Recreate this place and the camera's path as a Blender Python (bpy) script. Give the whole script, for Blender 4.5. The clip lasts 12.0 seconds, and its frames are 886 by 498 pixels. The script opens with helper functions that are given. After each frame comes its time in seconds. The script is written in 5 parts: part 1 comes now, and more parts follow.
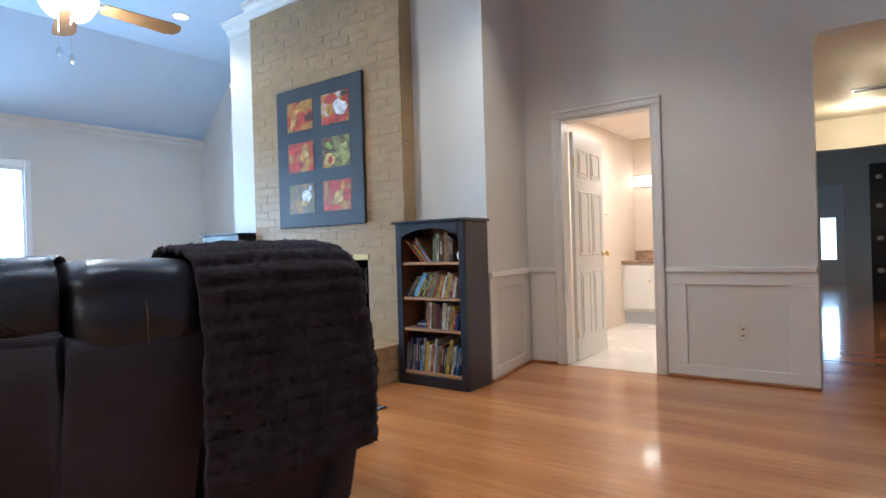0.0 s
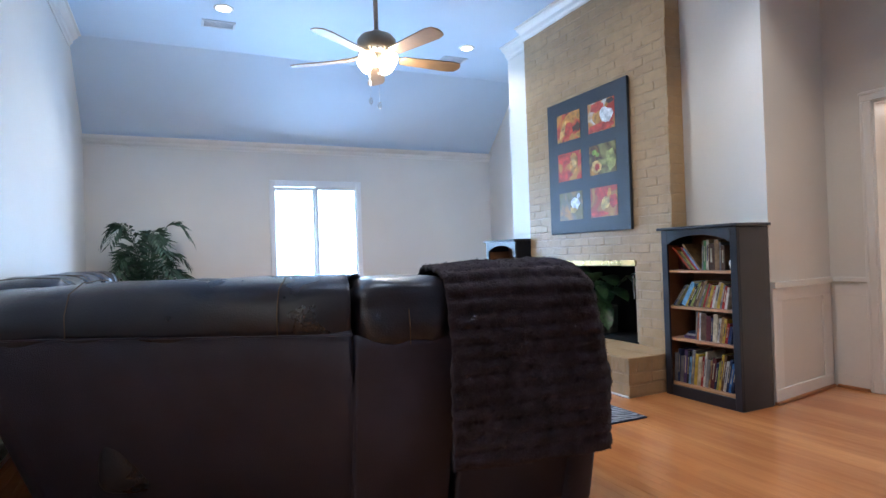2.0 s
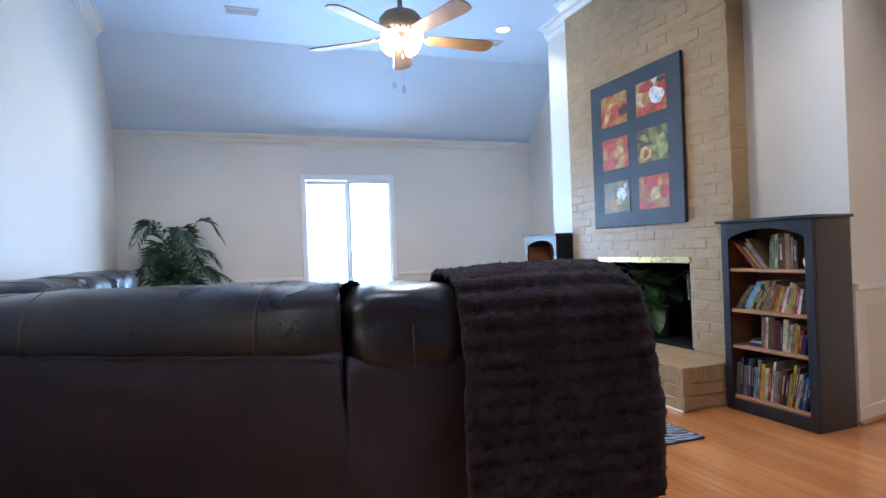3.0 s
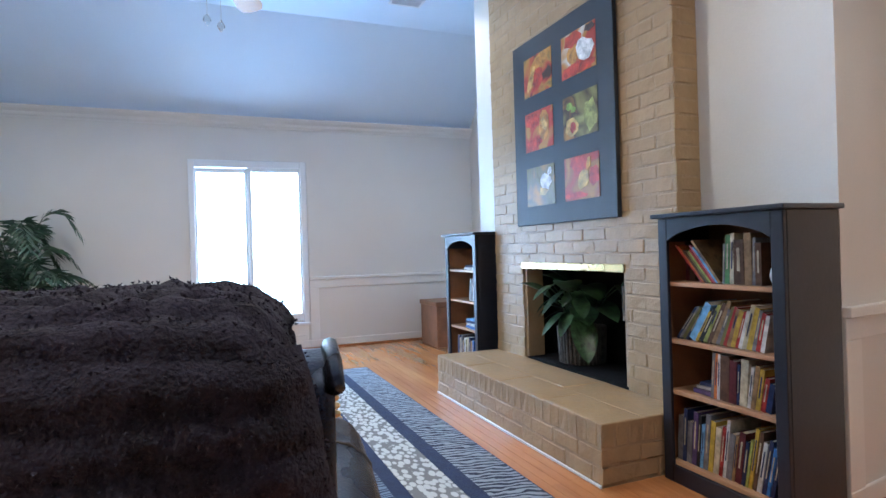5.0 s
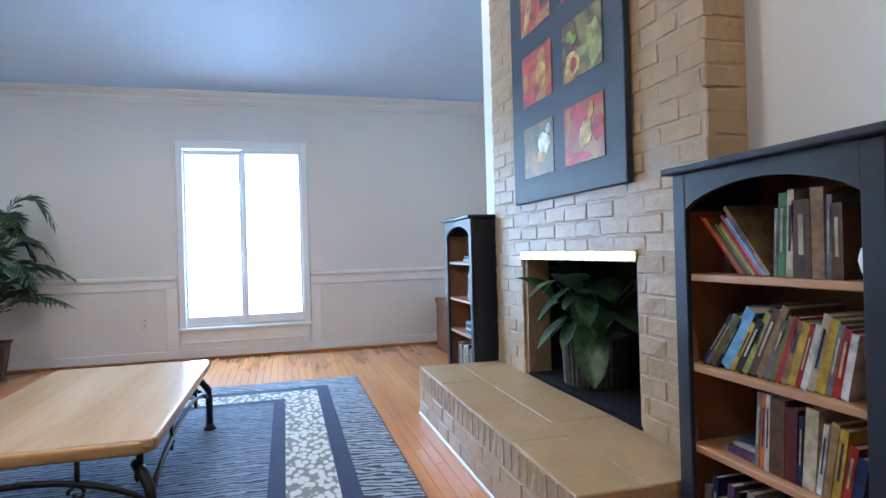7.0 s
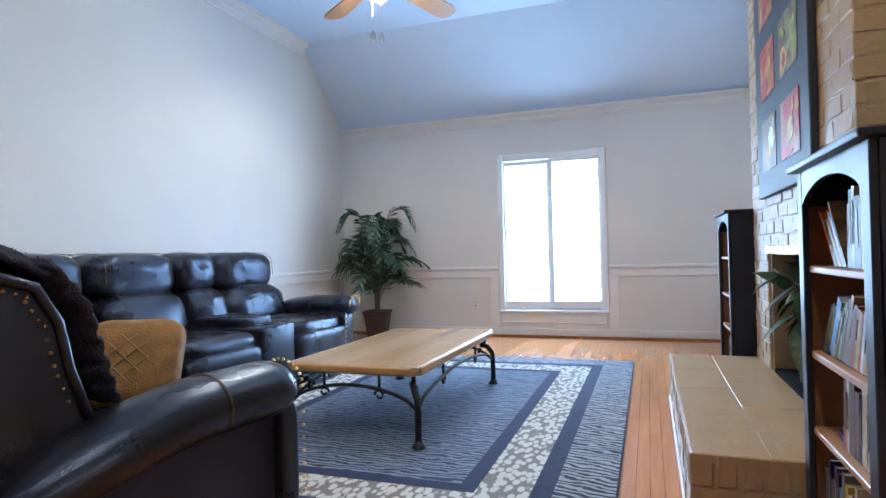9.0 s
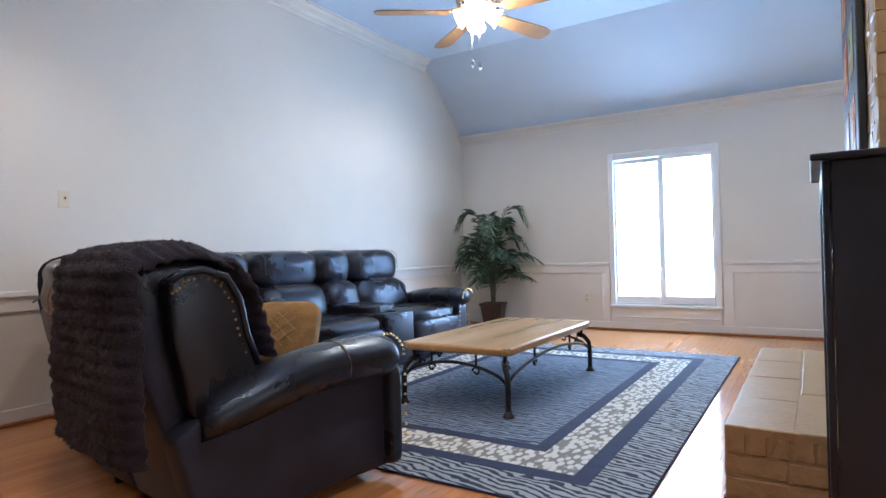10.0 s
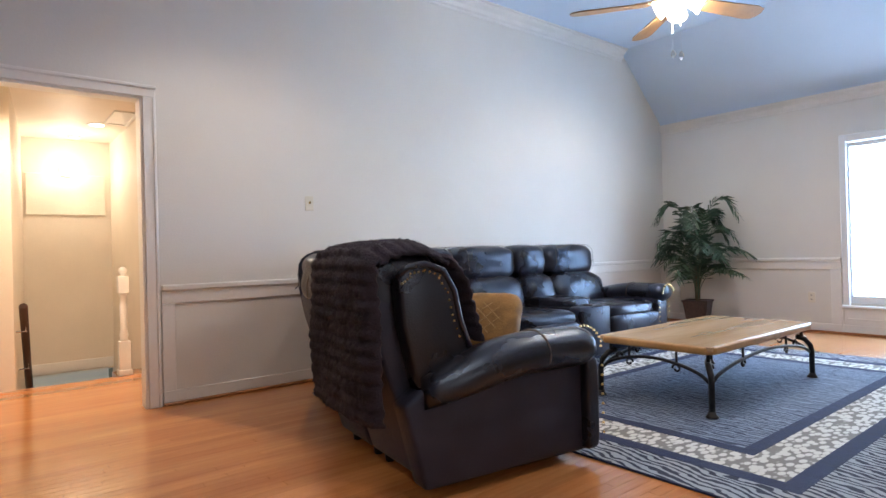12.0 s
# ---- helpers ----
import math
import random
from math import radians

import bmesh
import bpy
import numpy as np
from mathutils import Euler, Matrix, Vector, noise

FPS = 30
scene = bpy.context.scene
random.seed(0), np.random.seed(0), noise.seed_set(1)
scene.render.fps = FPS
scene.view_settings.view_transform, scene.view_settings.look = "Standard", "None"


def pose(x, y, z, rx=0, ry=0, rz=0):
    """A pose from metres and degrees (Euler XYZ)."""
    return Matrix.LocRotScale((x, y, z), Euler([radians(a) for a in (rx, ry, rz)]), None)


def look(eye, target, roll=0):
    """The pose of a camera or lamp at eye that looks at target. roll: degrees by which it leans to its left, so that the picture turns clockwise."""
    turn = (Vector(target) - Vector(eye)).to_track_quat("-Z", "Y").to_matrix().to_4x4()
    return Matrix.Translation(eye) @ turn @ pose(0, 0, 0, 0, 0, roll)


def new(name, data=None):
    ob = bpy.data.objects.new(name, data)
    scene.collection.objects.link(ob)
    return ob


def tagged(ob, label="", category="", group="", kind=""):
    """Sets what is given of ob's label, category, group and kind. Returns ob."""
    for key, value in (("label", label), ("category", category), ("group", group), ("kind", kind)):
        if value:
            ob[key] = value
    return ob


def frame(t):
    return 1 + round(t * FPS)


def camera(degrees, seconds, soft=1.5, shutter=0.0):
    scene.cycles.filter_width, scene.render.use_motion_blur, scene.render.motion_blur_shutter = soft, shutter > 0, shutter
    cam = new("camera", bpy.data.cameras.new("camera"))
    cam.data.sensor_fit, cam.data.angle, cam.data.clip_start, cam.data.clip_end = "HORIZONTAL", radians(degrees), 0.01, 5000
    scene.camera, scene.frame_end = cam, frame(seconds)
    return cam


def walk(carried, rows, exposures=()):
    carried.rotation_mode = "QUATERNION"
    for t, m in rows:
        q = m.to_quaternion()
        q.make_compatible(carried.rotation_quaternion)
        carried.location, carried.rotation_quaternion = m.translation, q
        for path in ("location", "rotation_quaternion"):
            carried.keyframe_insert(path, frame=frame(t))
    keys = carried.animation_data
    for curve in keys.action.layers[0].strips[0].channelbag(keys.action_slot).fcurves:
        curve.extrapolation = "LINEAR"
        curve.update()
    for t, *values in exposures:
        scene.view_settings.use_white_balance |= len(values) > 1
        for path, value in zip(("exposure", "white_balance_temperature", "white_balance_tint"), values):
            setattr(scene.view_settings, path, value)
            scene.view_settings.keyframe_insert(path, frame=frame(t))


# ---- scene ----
cam = camera(74.6, 12.0)
PATH = [
    (0, (0.46, 0.342, 1.025), (-0.736, 1.944, 1.023), -1.7),
    (0.5, (0.571, 0.213, 1.045), (-0.933, 1.531, 1.043), -1.7),
    (1, (0.671, 0.209, 1.051), (-0.98, 1.339, 1.058), -1.9),
    (1.5, (0.731, 0.291, 1.073), (-1.018, 1.261, 1.088), -1.8),
    (2, (0.744, 0.38, 1.094), (-1.067, 1.229, 1.114), -1.9),
    (2.5, (0.643, 0.462, 1.082), (-1.204, 1.23, 1.101), -1.7),
    (2.7, (0.564, 0.511, 1.111), (-1.294, 1.252, 1.121), -1.9),
    (4.3, (-0.119, 1.331, 1.133), (-2.007, 1.989, 1.133), -2.3),
    (4.5, (-0.203, 1.418, 1.13), (-2.084, 2.097, 1.13), -1.8),
    (5, (-0.364, 1.756, 1.107), (-2.217, 2.508, 1.108), -1.7),
    (5.5, (-0.55, 2.021, 1.08), (-2.4, 2.78, 1.082), -1.7),
    (6, (-0.801, 2.203, 1.06), (-2.651, 2.963, 1.061), -1.5),
    (6.5, (-0.979, 2.433, 1.04), (-2.853, 3.133, 1.04), -1.5),
    (7, (-1.016, 2.596, 1.017), (-2.945, 3.121, 1.019), -1.6),
    (7.5, (-0.865, 2.69, 1.017), (-2.856, 2.883, 1.029), -1.5),
    (7.7, (-0.838, 2.744, 1.005), (-2.837, 2.794, 1.022), -1.4),
    (9.5, (-0.181, 3.505, 0.987), (-1.97, 2.61, 1.006), -1.6),
    (10, (-0.007, 3.703, 0.999), (-1.695, 2.63, 1.013), -1.5),
    (10.5, (0.185, 3.805, 1.005), (-1.484, 2.704, 1.009), -1.2),
    (11, (0.268, 3.823, 1.004), (-1.348, 2.644, 1.006), -1.2),
    (11.5, (0.234, 3.803, 0.993), (-1.257, 2.471, 1.003), -1.3),
    (12, (0.163, 3.818, 1.013), (-1.087, 2.256, 1.021), -1.5),
]
walk(cam, [(t, look(eye, target, roll)) for t, eye, target, roll in PATH],
     exposures=((0.0, 0.04, 5900, 2), (0.7, 0.04, 5750, 4), (2.5, 0.05, 5900, 6), (4.5, 0.0, 5900, 7), (7.5, -0.02, 5900, 5), (9.5, 0.0, 6200, 8), (10.5, 0.0, 6450, 9), (12.0, 0.04, 6700, 10)))

# ---- world and light ----
world = bpy.data.worlds.new("sky_world")
scene.world = world
world.use_nodes = True
wn = world.node_tree
sky = wn.nodes.new("ShaderNodeTexSky")
sky.sky_type = "NISHITA"
sky.sun_disc = False
sky.sun_elevation, sky.sun_rotation = radians(48), radians(60)
wn.links.new(sky.outputs[0], wn.nodes["Background"].inputs[0])
wn.nodes["Background"].inputs[1].default_value = 0.12


def lamp(name, kind, m, energy, color, size=0.1, size_y=None, spot=None, blend=0.6):
    data = bpy.data.lights.new(name, kind)
    data.energy, data.color = energy, color
    if kind == "AREA":
        data.shape = "RECTANGLE" if size_y else "DISK"
        data.size = size
        if size_y:
            data.size_y = size_y
    elif kind == "SUN":
        data.angle = size
    else:
        data.shadow_soft_size = size
    if spot:
        data.spot_size, data.spot_blend = radians(spot), blend
    ob = new(name, data)
    ob.matrix_world = m
    return ob


LAMPC, DAY = (1.0, 0.93, 0.85), (0.44, 0.67, 1.0)
lamp("sun", "SUN", look((20, 12, 25), (0, 0, 0)), 2.5, (1.0, 0.95, 0.88), radians(0.5))
lamp("window_daylight", "AREA", look((-7.275, 2.21, 1.21), (0, 2.21, 1.21)), 135, DAY, 1.17, 1.78)
lamp("fan_bulbs", "POINT", pose(-3.45, 1.845, 2.49), 59, LAMPC, 0.09)
# the far pair is real; the pair at x -1.2 is unseen, added as fill
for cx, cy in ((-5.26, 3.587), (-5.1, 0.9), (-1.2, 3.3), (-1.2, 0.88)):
    lamp("recessed_and_fill_bulb", "SPOT", look((cx, cy, 3.47), (cx, cy, 0)), (80 if cy < 2 else 42) if cx < -3 else 98, LAMPC if cx < -3 else (1.0, 0.88, 0.77), 0.06, spot=135 if cx < -3 else 122)
# unseen ceiling light added to fill the bathroom, beside the real vanity bar
lamp("bath_fill", "AREA", look((-1.3, 6.6, 2.36), (-1.3, 6.6, 0)), 38, (1.0, 0.9, 0.82), 0.9, 0.5)
lamp("hall_bulb", "POINT", pose(0.35, 8.2, 2.25), 15, (1.0, 0.84, 0.6), 0.08)
# added fill without a fitting; brightens the hall just past the opening
lamp("hall_fill_near", "POINT", pose(0.85, 6.3, 2.3), 9, (1.0, 0.84, 0.6), 0.08)
lamp("far_daylight", "AREA", look((-0.365, 15.1, 1.0), (-0.1, 10, 0.6)), 10, DAY, 0.27, 0.88)
lamp("landing_bulb", "SPOT", look((-0.4, -1.35, 2.42), (-0.4, -1.35, 0)), 170, (1.0, 0.82, 0.63), 0.06, spot=150)
lamp("stair_sconce_bulb", "POINT", pose(-0.66, -3.75, 2.06), 15, (1.0, 0.9, 0.76), 0.12)


# ---- materials ----
def mat(name, col, rough=0.5, metal=0.0, var=0.08, scale=3.0, bump=0.1, bscale=60.0, col2=None, coat=0.0, stretch=(1, 1, 1), rnd=0.0, rvar=0.08, island=False, spec=0.5, coat_rough=0.08):
    """Base colour with a broad and a fine variation, a fine relief, and an optional shift from piece to piece."""
    m = bpy.data.materials.new(name)
    m.use_nodes = True
    nt = m.node_tree
    bs = nt.nodes["Principled BSDF"]
    bs.inputs["Metallic"].default_value = metal
    bs.inputs["Coat Weight"].default_value = coat
    bs.inputs["Coat Roughness"].default_value = coat_rough
    bs.inputs["Specular IOR Level"].default_value = spec
    geo = nt.nodes.new("ShaderNodeNewGeometry")
    mp = nt.nodes.new("ShaderNodeMapping")
    mp.inputs["Scale"].default_value = stretch
    nt.links.new(geo.outputs["Position"], mp.inputs[0])
    broad, fine = nt.nodes.new("ShaderNodeTexNoise"), nt.nodes.new("ShaderNodeTexNoise")
    for n, s, d in ((broad, scale, 4), (fine, bscale, 3)):
        n.inputs["Scale"].default_value, n.inputs["Detail"].default_value = s, d
        nt.links.new(mp.outputs[0], n.inputs[0])
    ramp = nt.nodes.new("ShaderNodeValToRGB")
    lo = [c * (1 - var) for c in col] if col2 is None else col2
    hi = [min(1, c * (1 + var)) for c in col]
    ramp.color_ramp.elements[0].color, ramp.color_ramp.elements[1].color = (*lo, 1), (*hi, 1)
    ramp.color_ramp.elements[0].position, ramp.color_ramp.elements[1].position = 0.32, 0.68
    add = nt.nodes.new("ShaderNodeMath")
    add.operation = "MULTIPLY_ADD"
    nt.links.new(fine.outputs[0], add.inputs[0])
    add.inputs[1].default_value = 0.35
    sub = nt.nodes.new("ShaderNodeMath")
    sub.operation = "SUBTRACT"
    nt.links.new(broad.outputs[0], sub.inputs[0])
    sub.inputs[1].default_value = 0.175
    nt.links.new(sub.outputs[0], add.inputs[2])
    nt.links.new(add.outputs[0], ramp.inputs[0])
    out = ramp.outputs[0]
    if rnd:
        info = geo if island else nt.nodes.new("ShaderNodeObjectInfo")
        rg = nt.nodes.new("ShaderNodeMapRange")
        rg.inputs[3].default_value, rg.inputs[4].default_value = 1 - rnd, 1 + rnd
        nt.links.new(info.outputs["Random Per Island" if island else "Random"], rg.inputs[0])
        hsv = nt.nodes.new("ShaderNodeHueSaturation")
        nt.links.new(rg.outputs[0], hsv.inputs["Value"])
        nt.links.new(out, hsv.inputs["Color"])
        out = hsv.outputs[0]
    nt.links.new(out, bs.inputs["Base Color"])
    rr = nt.nodes.new("ShaderNodeMapRange")
    rr.inputs[3].default_value, rr.inputs[4].default_value = max(0.02, rough - rvar), min(1, rough + rvar)
    nt.links.new(broad.outputs[0], rr.inputs[0])
    nt.links.new(rr.outputs[0], bs.inputs["Roughness"])
    bp = nt.nodes.new("ShaderNodeBump")
    bp.inputs["Strength"].default_value, bp.inputs["Distance"].default_value = bump, 0.01
    nt.links.new(fine.outputs[0], bp.inputs["Height"])
    nt.links.new(bp.outputs[0], bs.inputs["Normal"])
    return m


def glow(name, col, strength):
    m = bpy.data.materials.new(name)
    m.use_nodes = True
    bs = m.node_tree.nodes["Principled BSDF"]
    bs.inputs["Base Color"].default_value = (*col, 1)
    bs.inputs["Emission Color"].default_value = (*col, 1)
    bs.inputs["Emission Strength"].default_value = strength
    return m


def glass_mat(name, rough=0.0):
    m = bpy.data.materials.new(name)
    m.use_nodes = True
    bs = m.node_tree.nodes["Principled BSDF"]
    bs.inputs["Transmission Weight"].default_value = 1.0
    bs.inputs["Roughness"].default_value = rough
    bs.inputs["IOR"].default_value = 1.1
    return m


def two_tone(name, a, b, kind, scale, distort=3.0, width=0.5, turn=0.0, stretch=(1, 1, 1)):
    """Woven pile with a zebra (wave) or a spotted (cell) pattern."""
    m = mat(name, a, 0.95, var=0.1, bump=0.6, bscale=400)
    nt = m.node_tree
    bs = nt.nodes["Principled BSDF"]
    geo = nt.nodes.new("ShaderNodeNewGeometry")
    mp = nt.nodes.new("ShaderNodeMapping")
    mp.inputs["Rotation"].default_value = (0, 0, radians(turn))
    mp.inputs["Scale"].default_value = stretch
    nt.links.new(geo.outputs["Position"], mp.inputs[0])
    if kind == "zebra":
        tx = nt.nodes.new("ShaderNodeTexWave")
        tx.inputs["Scale"].default_value, tx.inputs["Distortion"].default_value = scale, distort
        tx.inputs["Detail"].default_value, tx.inputs["Detail Scale"].default_value = 2.0, 1.6
        nt.links.new(mp.outputs[0], tx.inputs[0])
        src = tx.outputs["Fac"]
    else:
        tx = nt.nodes.new("ShaderNodeTexVoronoi")
        tx.inputs["Scale"].default_value, tx.inputs["Randomness"].default_value = scale, 0.85
        nt.links.new(mp.outputs[0], tx.inputs[0])
        src = tx.outputs[0]
    rp = nt.nodes.new("ShaderNodeValToRGB")
    rp.color_ramp.elements[0].position, rp.color_ramp.elements[1].position = width - 0.06, width + 0.06
    rp.color_ramp.elements[0].color, rp.color_ramp.elements[1].color = (*b, 1), (*a, 1)
    nt.links.new(src, rp.inputs[0])
    nt.links.new(rp.outputs[0], bs.inputs["Base Color"])
    return m


WALL = mat("wall_paint", (0.7, 0.675, 0.635), 0.55, var=0.03, scale=1.2, bump=0.12, bscale=90)
# the blue cast of daylight on the ceilings is put into CEIL's base colour
CEIL = mat("ceiling_daylight_blue", (0.62, 0.74, 0.88), 0.7, var=0.03, scale=1.0, bump=0.12, bscale=80)
TRIM = mat("trim_paint", (0.76, 0.74, 0.71), 0.35, var=0.03, scale=3, bump=0.03, bscale=40)
BRICKP = mat("painted_brick", (0.39, 0.268, 0.148), 0.4, var=0.08, scale=7, bump=0.4, bscale=38, rnd=0.03, spec=0.22)
MORTAR = mat("painted_mortar", (0.37, 0.255, 0.145), 0.45, var=0.1, scale=9, bump=0.5, bscale=70)
OAK = mat("oak_floor", (0.56, 0.235, 0.085), 0.09, var=0.1, scale=4.5, bump=0.03, bscale=40, col2=(0.42, 0.155, 0.05), stretch=(0.08, 1, 1), rnd=0.06, rvar=0.03, coat=0.25, coat_rough=0.26)
OAK_JOINED = mat("oak_floor_joined", (0.56, 0.235, 0.085), 0.09, var=0.1, scale=4.5, bump=0.03, bscale=40, col2=(0.42, 0.155, 0.05), stretch=(0.08, 1, 1), rnd=0.06, rvar=0.03, coat=0.25, coat_rough=0.26, island=True)
GAP = mat("floor_gap", (0.22, 0.085, 0.03), 0.5)
SHOE = mat("oak_moulding", (0.36, 0.15, 0.06), 0.3, var=0.15, scale=9)
LEATHER = mat("leather", (0.016, 0.015, 0.02), 0.28, var=0.2, scale=3, bump=0.15, bscale=150, rvar=0.05, spec=0.75)
LEATHERB = mat("leather_back", (0.03, 0.029, 0.05), 0.5, var=0.2, scale=5, bump=0.3, bscale=220)
# blue of the window's reflection is put into the leather's highlights
for lm in (LEATHER, LEATHERB):
    lm.node_tree.nodes["Principled BSDF"].inputs["Specular Tint"].default_value = (0.5, 0.68, 1.0, 1)
STITCH = mat("stitching", (0.09, 0.065, 0.045), 0.7)
FUR = mat("dark_fur", (0.025, 0.021, 0.038), 0.95, var=0.4, scale=14, bump=0.8, bscale=160)
BLACKW = mat("black_wood", (0.012, 0.015, 0.026), 0.38, var=0.2, scale=6, bump=0.05, bscale=50)
SHELFW = mat("shelf_wood", (0.4, 0.22, 0.11), 0.42, var=0.15, scale=5, bump=0.05, bscale=40, stretch=(0.2, 1, 1))
BACKW = mat("shelf_backing", (0.25, 0.11, 0.045), 0.5, var=0.15, scale=5)
PINE = mat("table_wood", (0.56, 0.39, 0.25), 0.2, var=0.08, coat=0.4, coat_rough=0.25, scale=4.5, bump=0.06, bscale=26, col2=(0.48, 0.31, 0.17), stretch=(0.12, 1, 1))
PINE2 = mat("table_edge_wood", (0.5, 0.28, 0.11), 0.3, var=0.16, scale=6, bump=0.08, bscale=30, stretch=(0.3, 1, 1))
IRON = mat("wrought_iron", (0.03, 0.028, 0.028), 0.42, metal=0.7, var=0.3, scale=20, bump=0.3, bscale=90)
BRASS = mat("brass", (0.75, 0.55, 0.25), 0.28, metal=1.0, var=0.1, scale=12)
CHROME = mat("chrome", (0.7, 0.7, 0.7), 0.15, metal=1.0)
SOOT = mat("soot", (0.01, 0.01, 0.011), 0.95, var=0.3, scale=8, bump=0.3, spec=0.1)
WINW = mat("window_paint", (0.78, 0.8, 0.82), 0.4, var=0.02)
NAVY = mat("navy_pile", (0.022, 0.032, 0.085), 0.95, var=0.2, scale=20, bump=0.6, bscale=400)
ZEBRA = two_tone("zebra_pile", (0.33, 0.36, 0.41), (0.025, 0.032, 0.06), "zebra", 9.0, 8.0, 0.44, 24, (1, 0.5, 1))
ZEBRA2 = two_tone("zebra_pile_centre", (0.2, 0.25, 0.34), (0.03, 0.042, 0.085), "zebra", 10.5, 8.0, 0.44, 0, (1, 0.42, 1))
SPOTS = two_tone("spotted_pile", (0.22, 0.21, 0.2), (0.64, 0.63, 0.6), "spots", 27, 0, 0.5, 28, (0.62, 1.15, 1))
LEAF = mat("palm_leaf", (0.035, 0.075, 0.04), 0.45, var=0.3, scale=20, rnd=0.2)
LEAF2 = mat("broad_leaf", (0.03, 0.065, 0.025), 0.4, var=0.7, scale=26, rnd=0.25)
STEM = mat("plant_stem", (0.1, 0.075, 0.04), 0.7, var=0.3, scale=20)
WICKER = mat("wicker", (0.075, 0.06, 0.05), 0.7, var=0.4, scale=40, bump=0.5)
POTM = mat("planter_wicker", (0.055, 0.03, 0.025), 0.55, var=0.3, scale=40, bump=0.5)
TILE = mat("bath_tile", (0.8, 0.74, 0.68), 0.25, var=0.05, scale=3)
BATHW = mat("bath_wall_paint", (0.78, 0.66, 0.56), 0.6, var=0.03)
HALLW = mat("hall_wall_paint", (0.74, 0.66, 0.56), 0.6, var=0.03)
DARKW = mat("handrail_wood", (0.05, 0.022, 0.014), 0.35, var=0.2)
LIGHTS = glow("lamp_glass", (1.0, 0.86, 0.66), 14)
CANGLOW = glow("recessed_lens", (1.0, 0.92, 0.8), 10)
BLADEW = mat("fan_blade_wood", (0.3, 0.17, 0.08), 0.35, var=0.15, scale=8, stretch=(1, 1, 1))
FANM = mat("fan_metal", (0.36, 0.3, 0.24), 0.35, metal=0.6, var=0.1)
GLASS = glass_mat("window_glass")
CRYSTAL = glass_mat("crystal", 0.05)
PLASTIC = mat("cream_plastic", (0.68, 0.63, 0.53), 0.4, var=0.02)
GRILLE = mat("grille_paint", (0.62, 0.66, 0.72), 0.4)
# slots and vents are not cut open; their inner shade is this colour
SLOT = mat("slot_shade", (0.05, 0.05, 0.055), 0.8)
GOLDF = mat("gold_fabric", (0.3, 0.165, 0.055), 0.7, var=0.25, scale=18, bump=0.5, bscale=150)
CANVAS = mat("canvas_black", (0.02, 0.028, 0.04), 0.45, var=0.2, scale=6, bump=0.3, bscale=250)
BOXW = mat("box_wood", (0.22, 0.1, 0.05), 0.5, var=0.2, scale=8)
PAGES = mat("paper", (0.7, 0.65, 0.55), 0.8, var=0.06, scale=60)


# ---- mesh helpers ----
def thing(name, label, category, group="", kind="", m=None):
    ob = tagged(new(name), label, category, group, kind)
    if m is not None:
        ob.matrix_world = m
    return ob


def part(name, bm, material, parent=None, label="", smooth=False):
    me = bpy.data.meshes.new(name)
    bmesh.ops.recalc_face_normals(bm, faces=bm.faces)
    bm.to_mesh(me)
    bm.free()
    if smooth:
        for p in me.polygons:
            p.use_smooth = True
    me.materials.append(material)
    ob = new(name, me)
    ob.parent = parent
    if label:
        ob["label"] = label
    return ob


def box(x0, x1, y0, y1, z0, z1, bevel=0.0, bm=None, seg=1):
    own = bmesh.new()
    bmesh.ops.create_cube(own, size=1.0)
    for v in own.verts:
        v.co = Vector(((x0 + x1) / 2 + v.co.x * abs(x1 - x0), (y0 + y1) / 2 + v.co.y * abs(y1 - y0), (z0 + z1) / 2 + v.co.z * abs(z1 - z0)))
    if bevel:
        bmesh.ops.bevel(own, geom=list(own.edges), offset=bevel, segments=seg, affect="EDGES", profile=0.5)
    return merge(bm, own)


def merge(bm, own):
    if bm is None:
        return own
    me = bpy.data.meshes.new("tmp")
    own.to_mesh(me)
    own.free()
    bm.from_mesh(me)
    bpy.data.meshes.remove(me)
    return bm


def tube(points, r, bm=None, n=8, taper=None, close=True):
    own = bmesh.new()
    rings = []
    for i, p in enumerate(points):
        p = Vector(p)
        d = (Vector(points[min(i + 1, len(points) - 1)]) - Vector(points[max(i - 1, 0)])).normalized()
        side = d.cross(Vector((0, 0, 1)))
        if side.length < 0.05:
            side = d.cross(Vector((0, 1, 0)))
        side.normalize()
        up = side.cross(d)
        rr = r * (taper[i] if taper else 1)
        rings.append([own.verts.new(p + side * rr * math.cos(2 * math.pi * k / n) + up * rr * math.sin(2 * math.pi * k / n)) for k in range(n)])
    for a, b in zip(rings, rings[1:]):
        for k in range(n):
            own.faces.new((a[k], a[(k + 1) % n], b[(k + 1) % n], b[k]))
    if close:
        own.faces.new(rings[0])
        own.faces.new(rings[-1])
    return merge(bm, own)


def lathe(profile, centre, bm=None, n=24):
    """profile: (radius, z) from the bottom up."""
    own = bmesh.new()
    rings = [[own.verts.new((centre[0] + r * math.cos(2 * math.pi * k / n), centre[1] + r * math.sin(2 * math.pi * k / n), centre[2] + z)) for k in range(n)] for r, z in profile]
    for a, b in zip(rings, rings[1:]):
        for k in range(n):
            own.faces.new((a[k], a[(k + 1) % n], b[(k + 1) % n], b[k]))
    own.faces.new(rings[0])
    own.faces.new(rings[-1])
    return merge(bm, own)


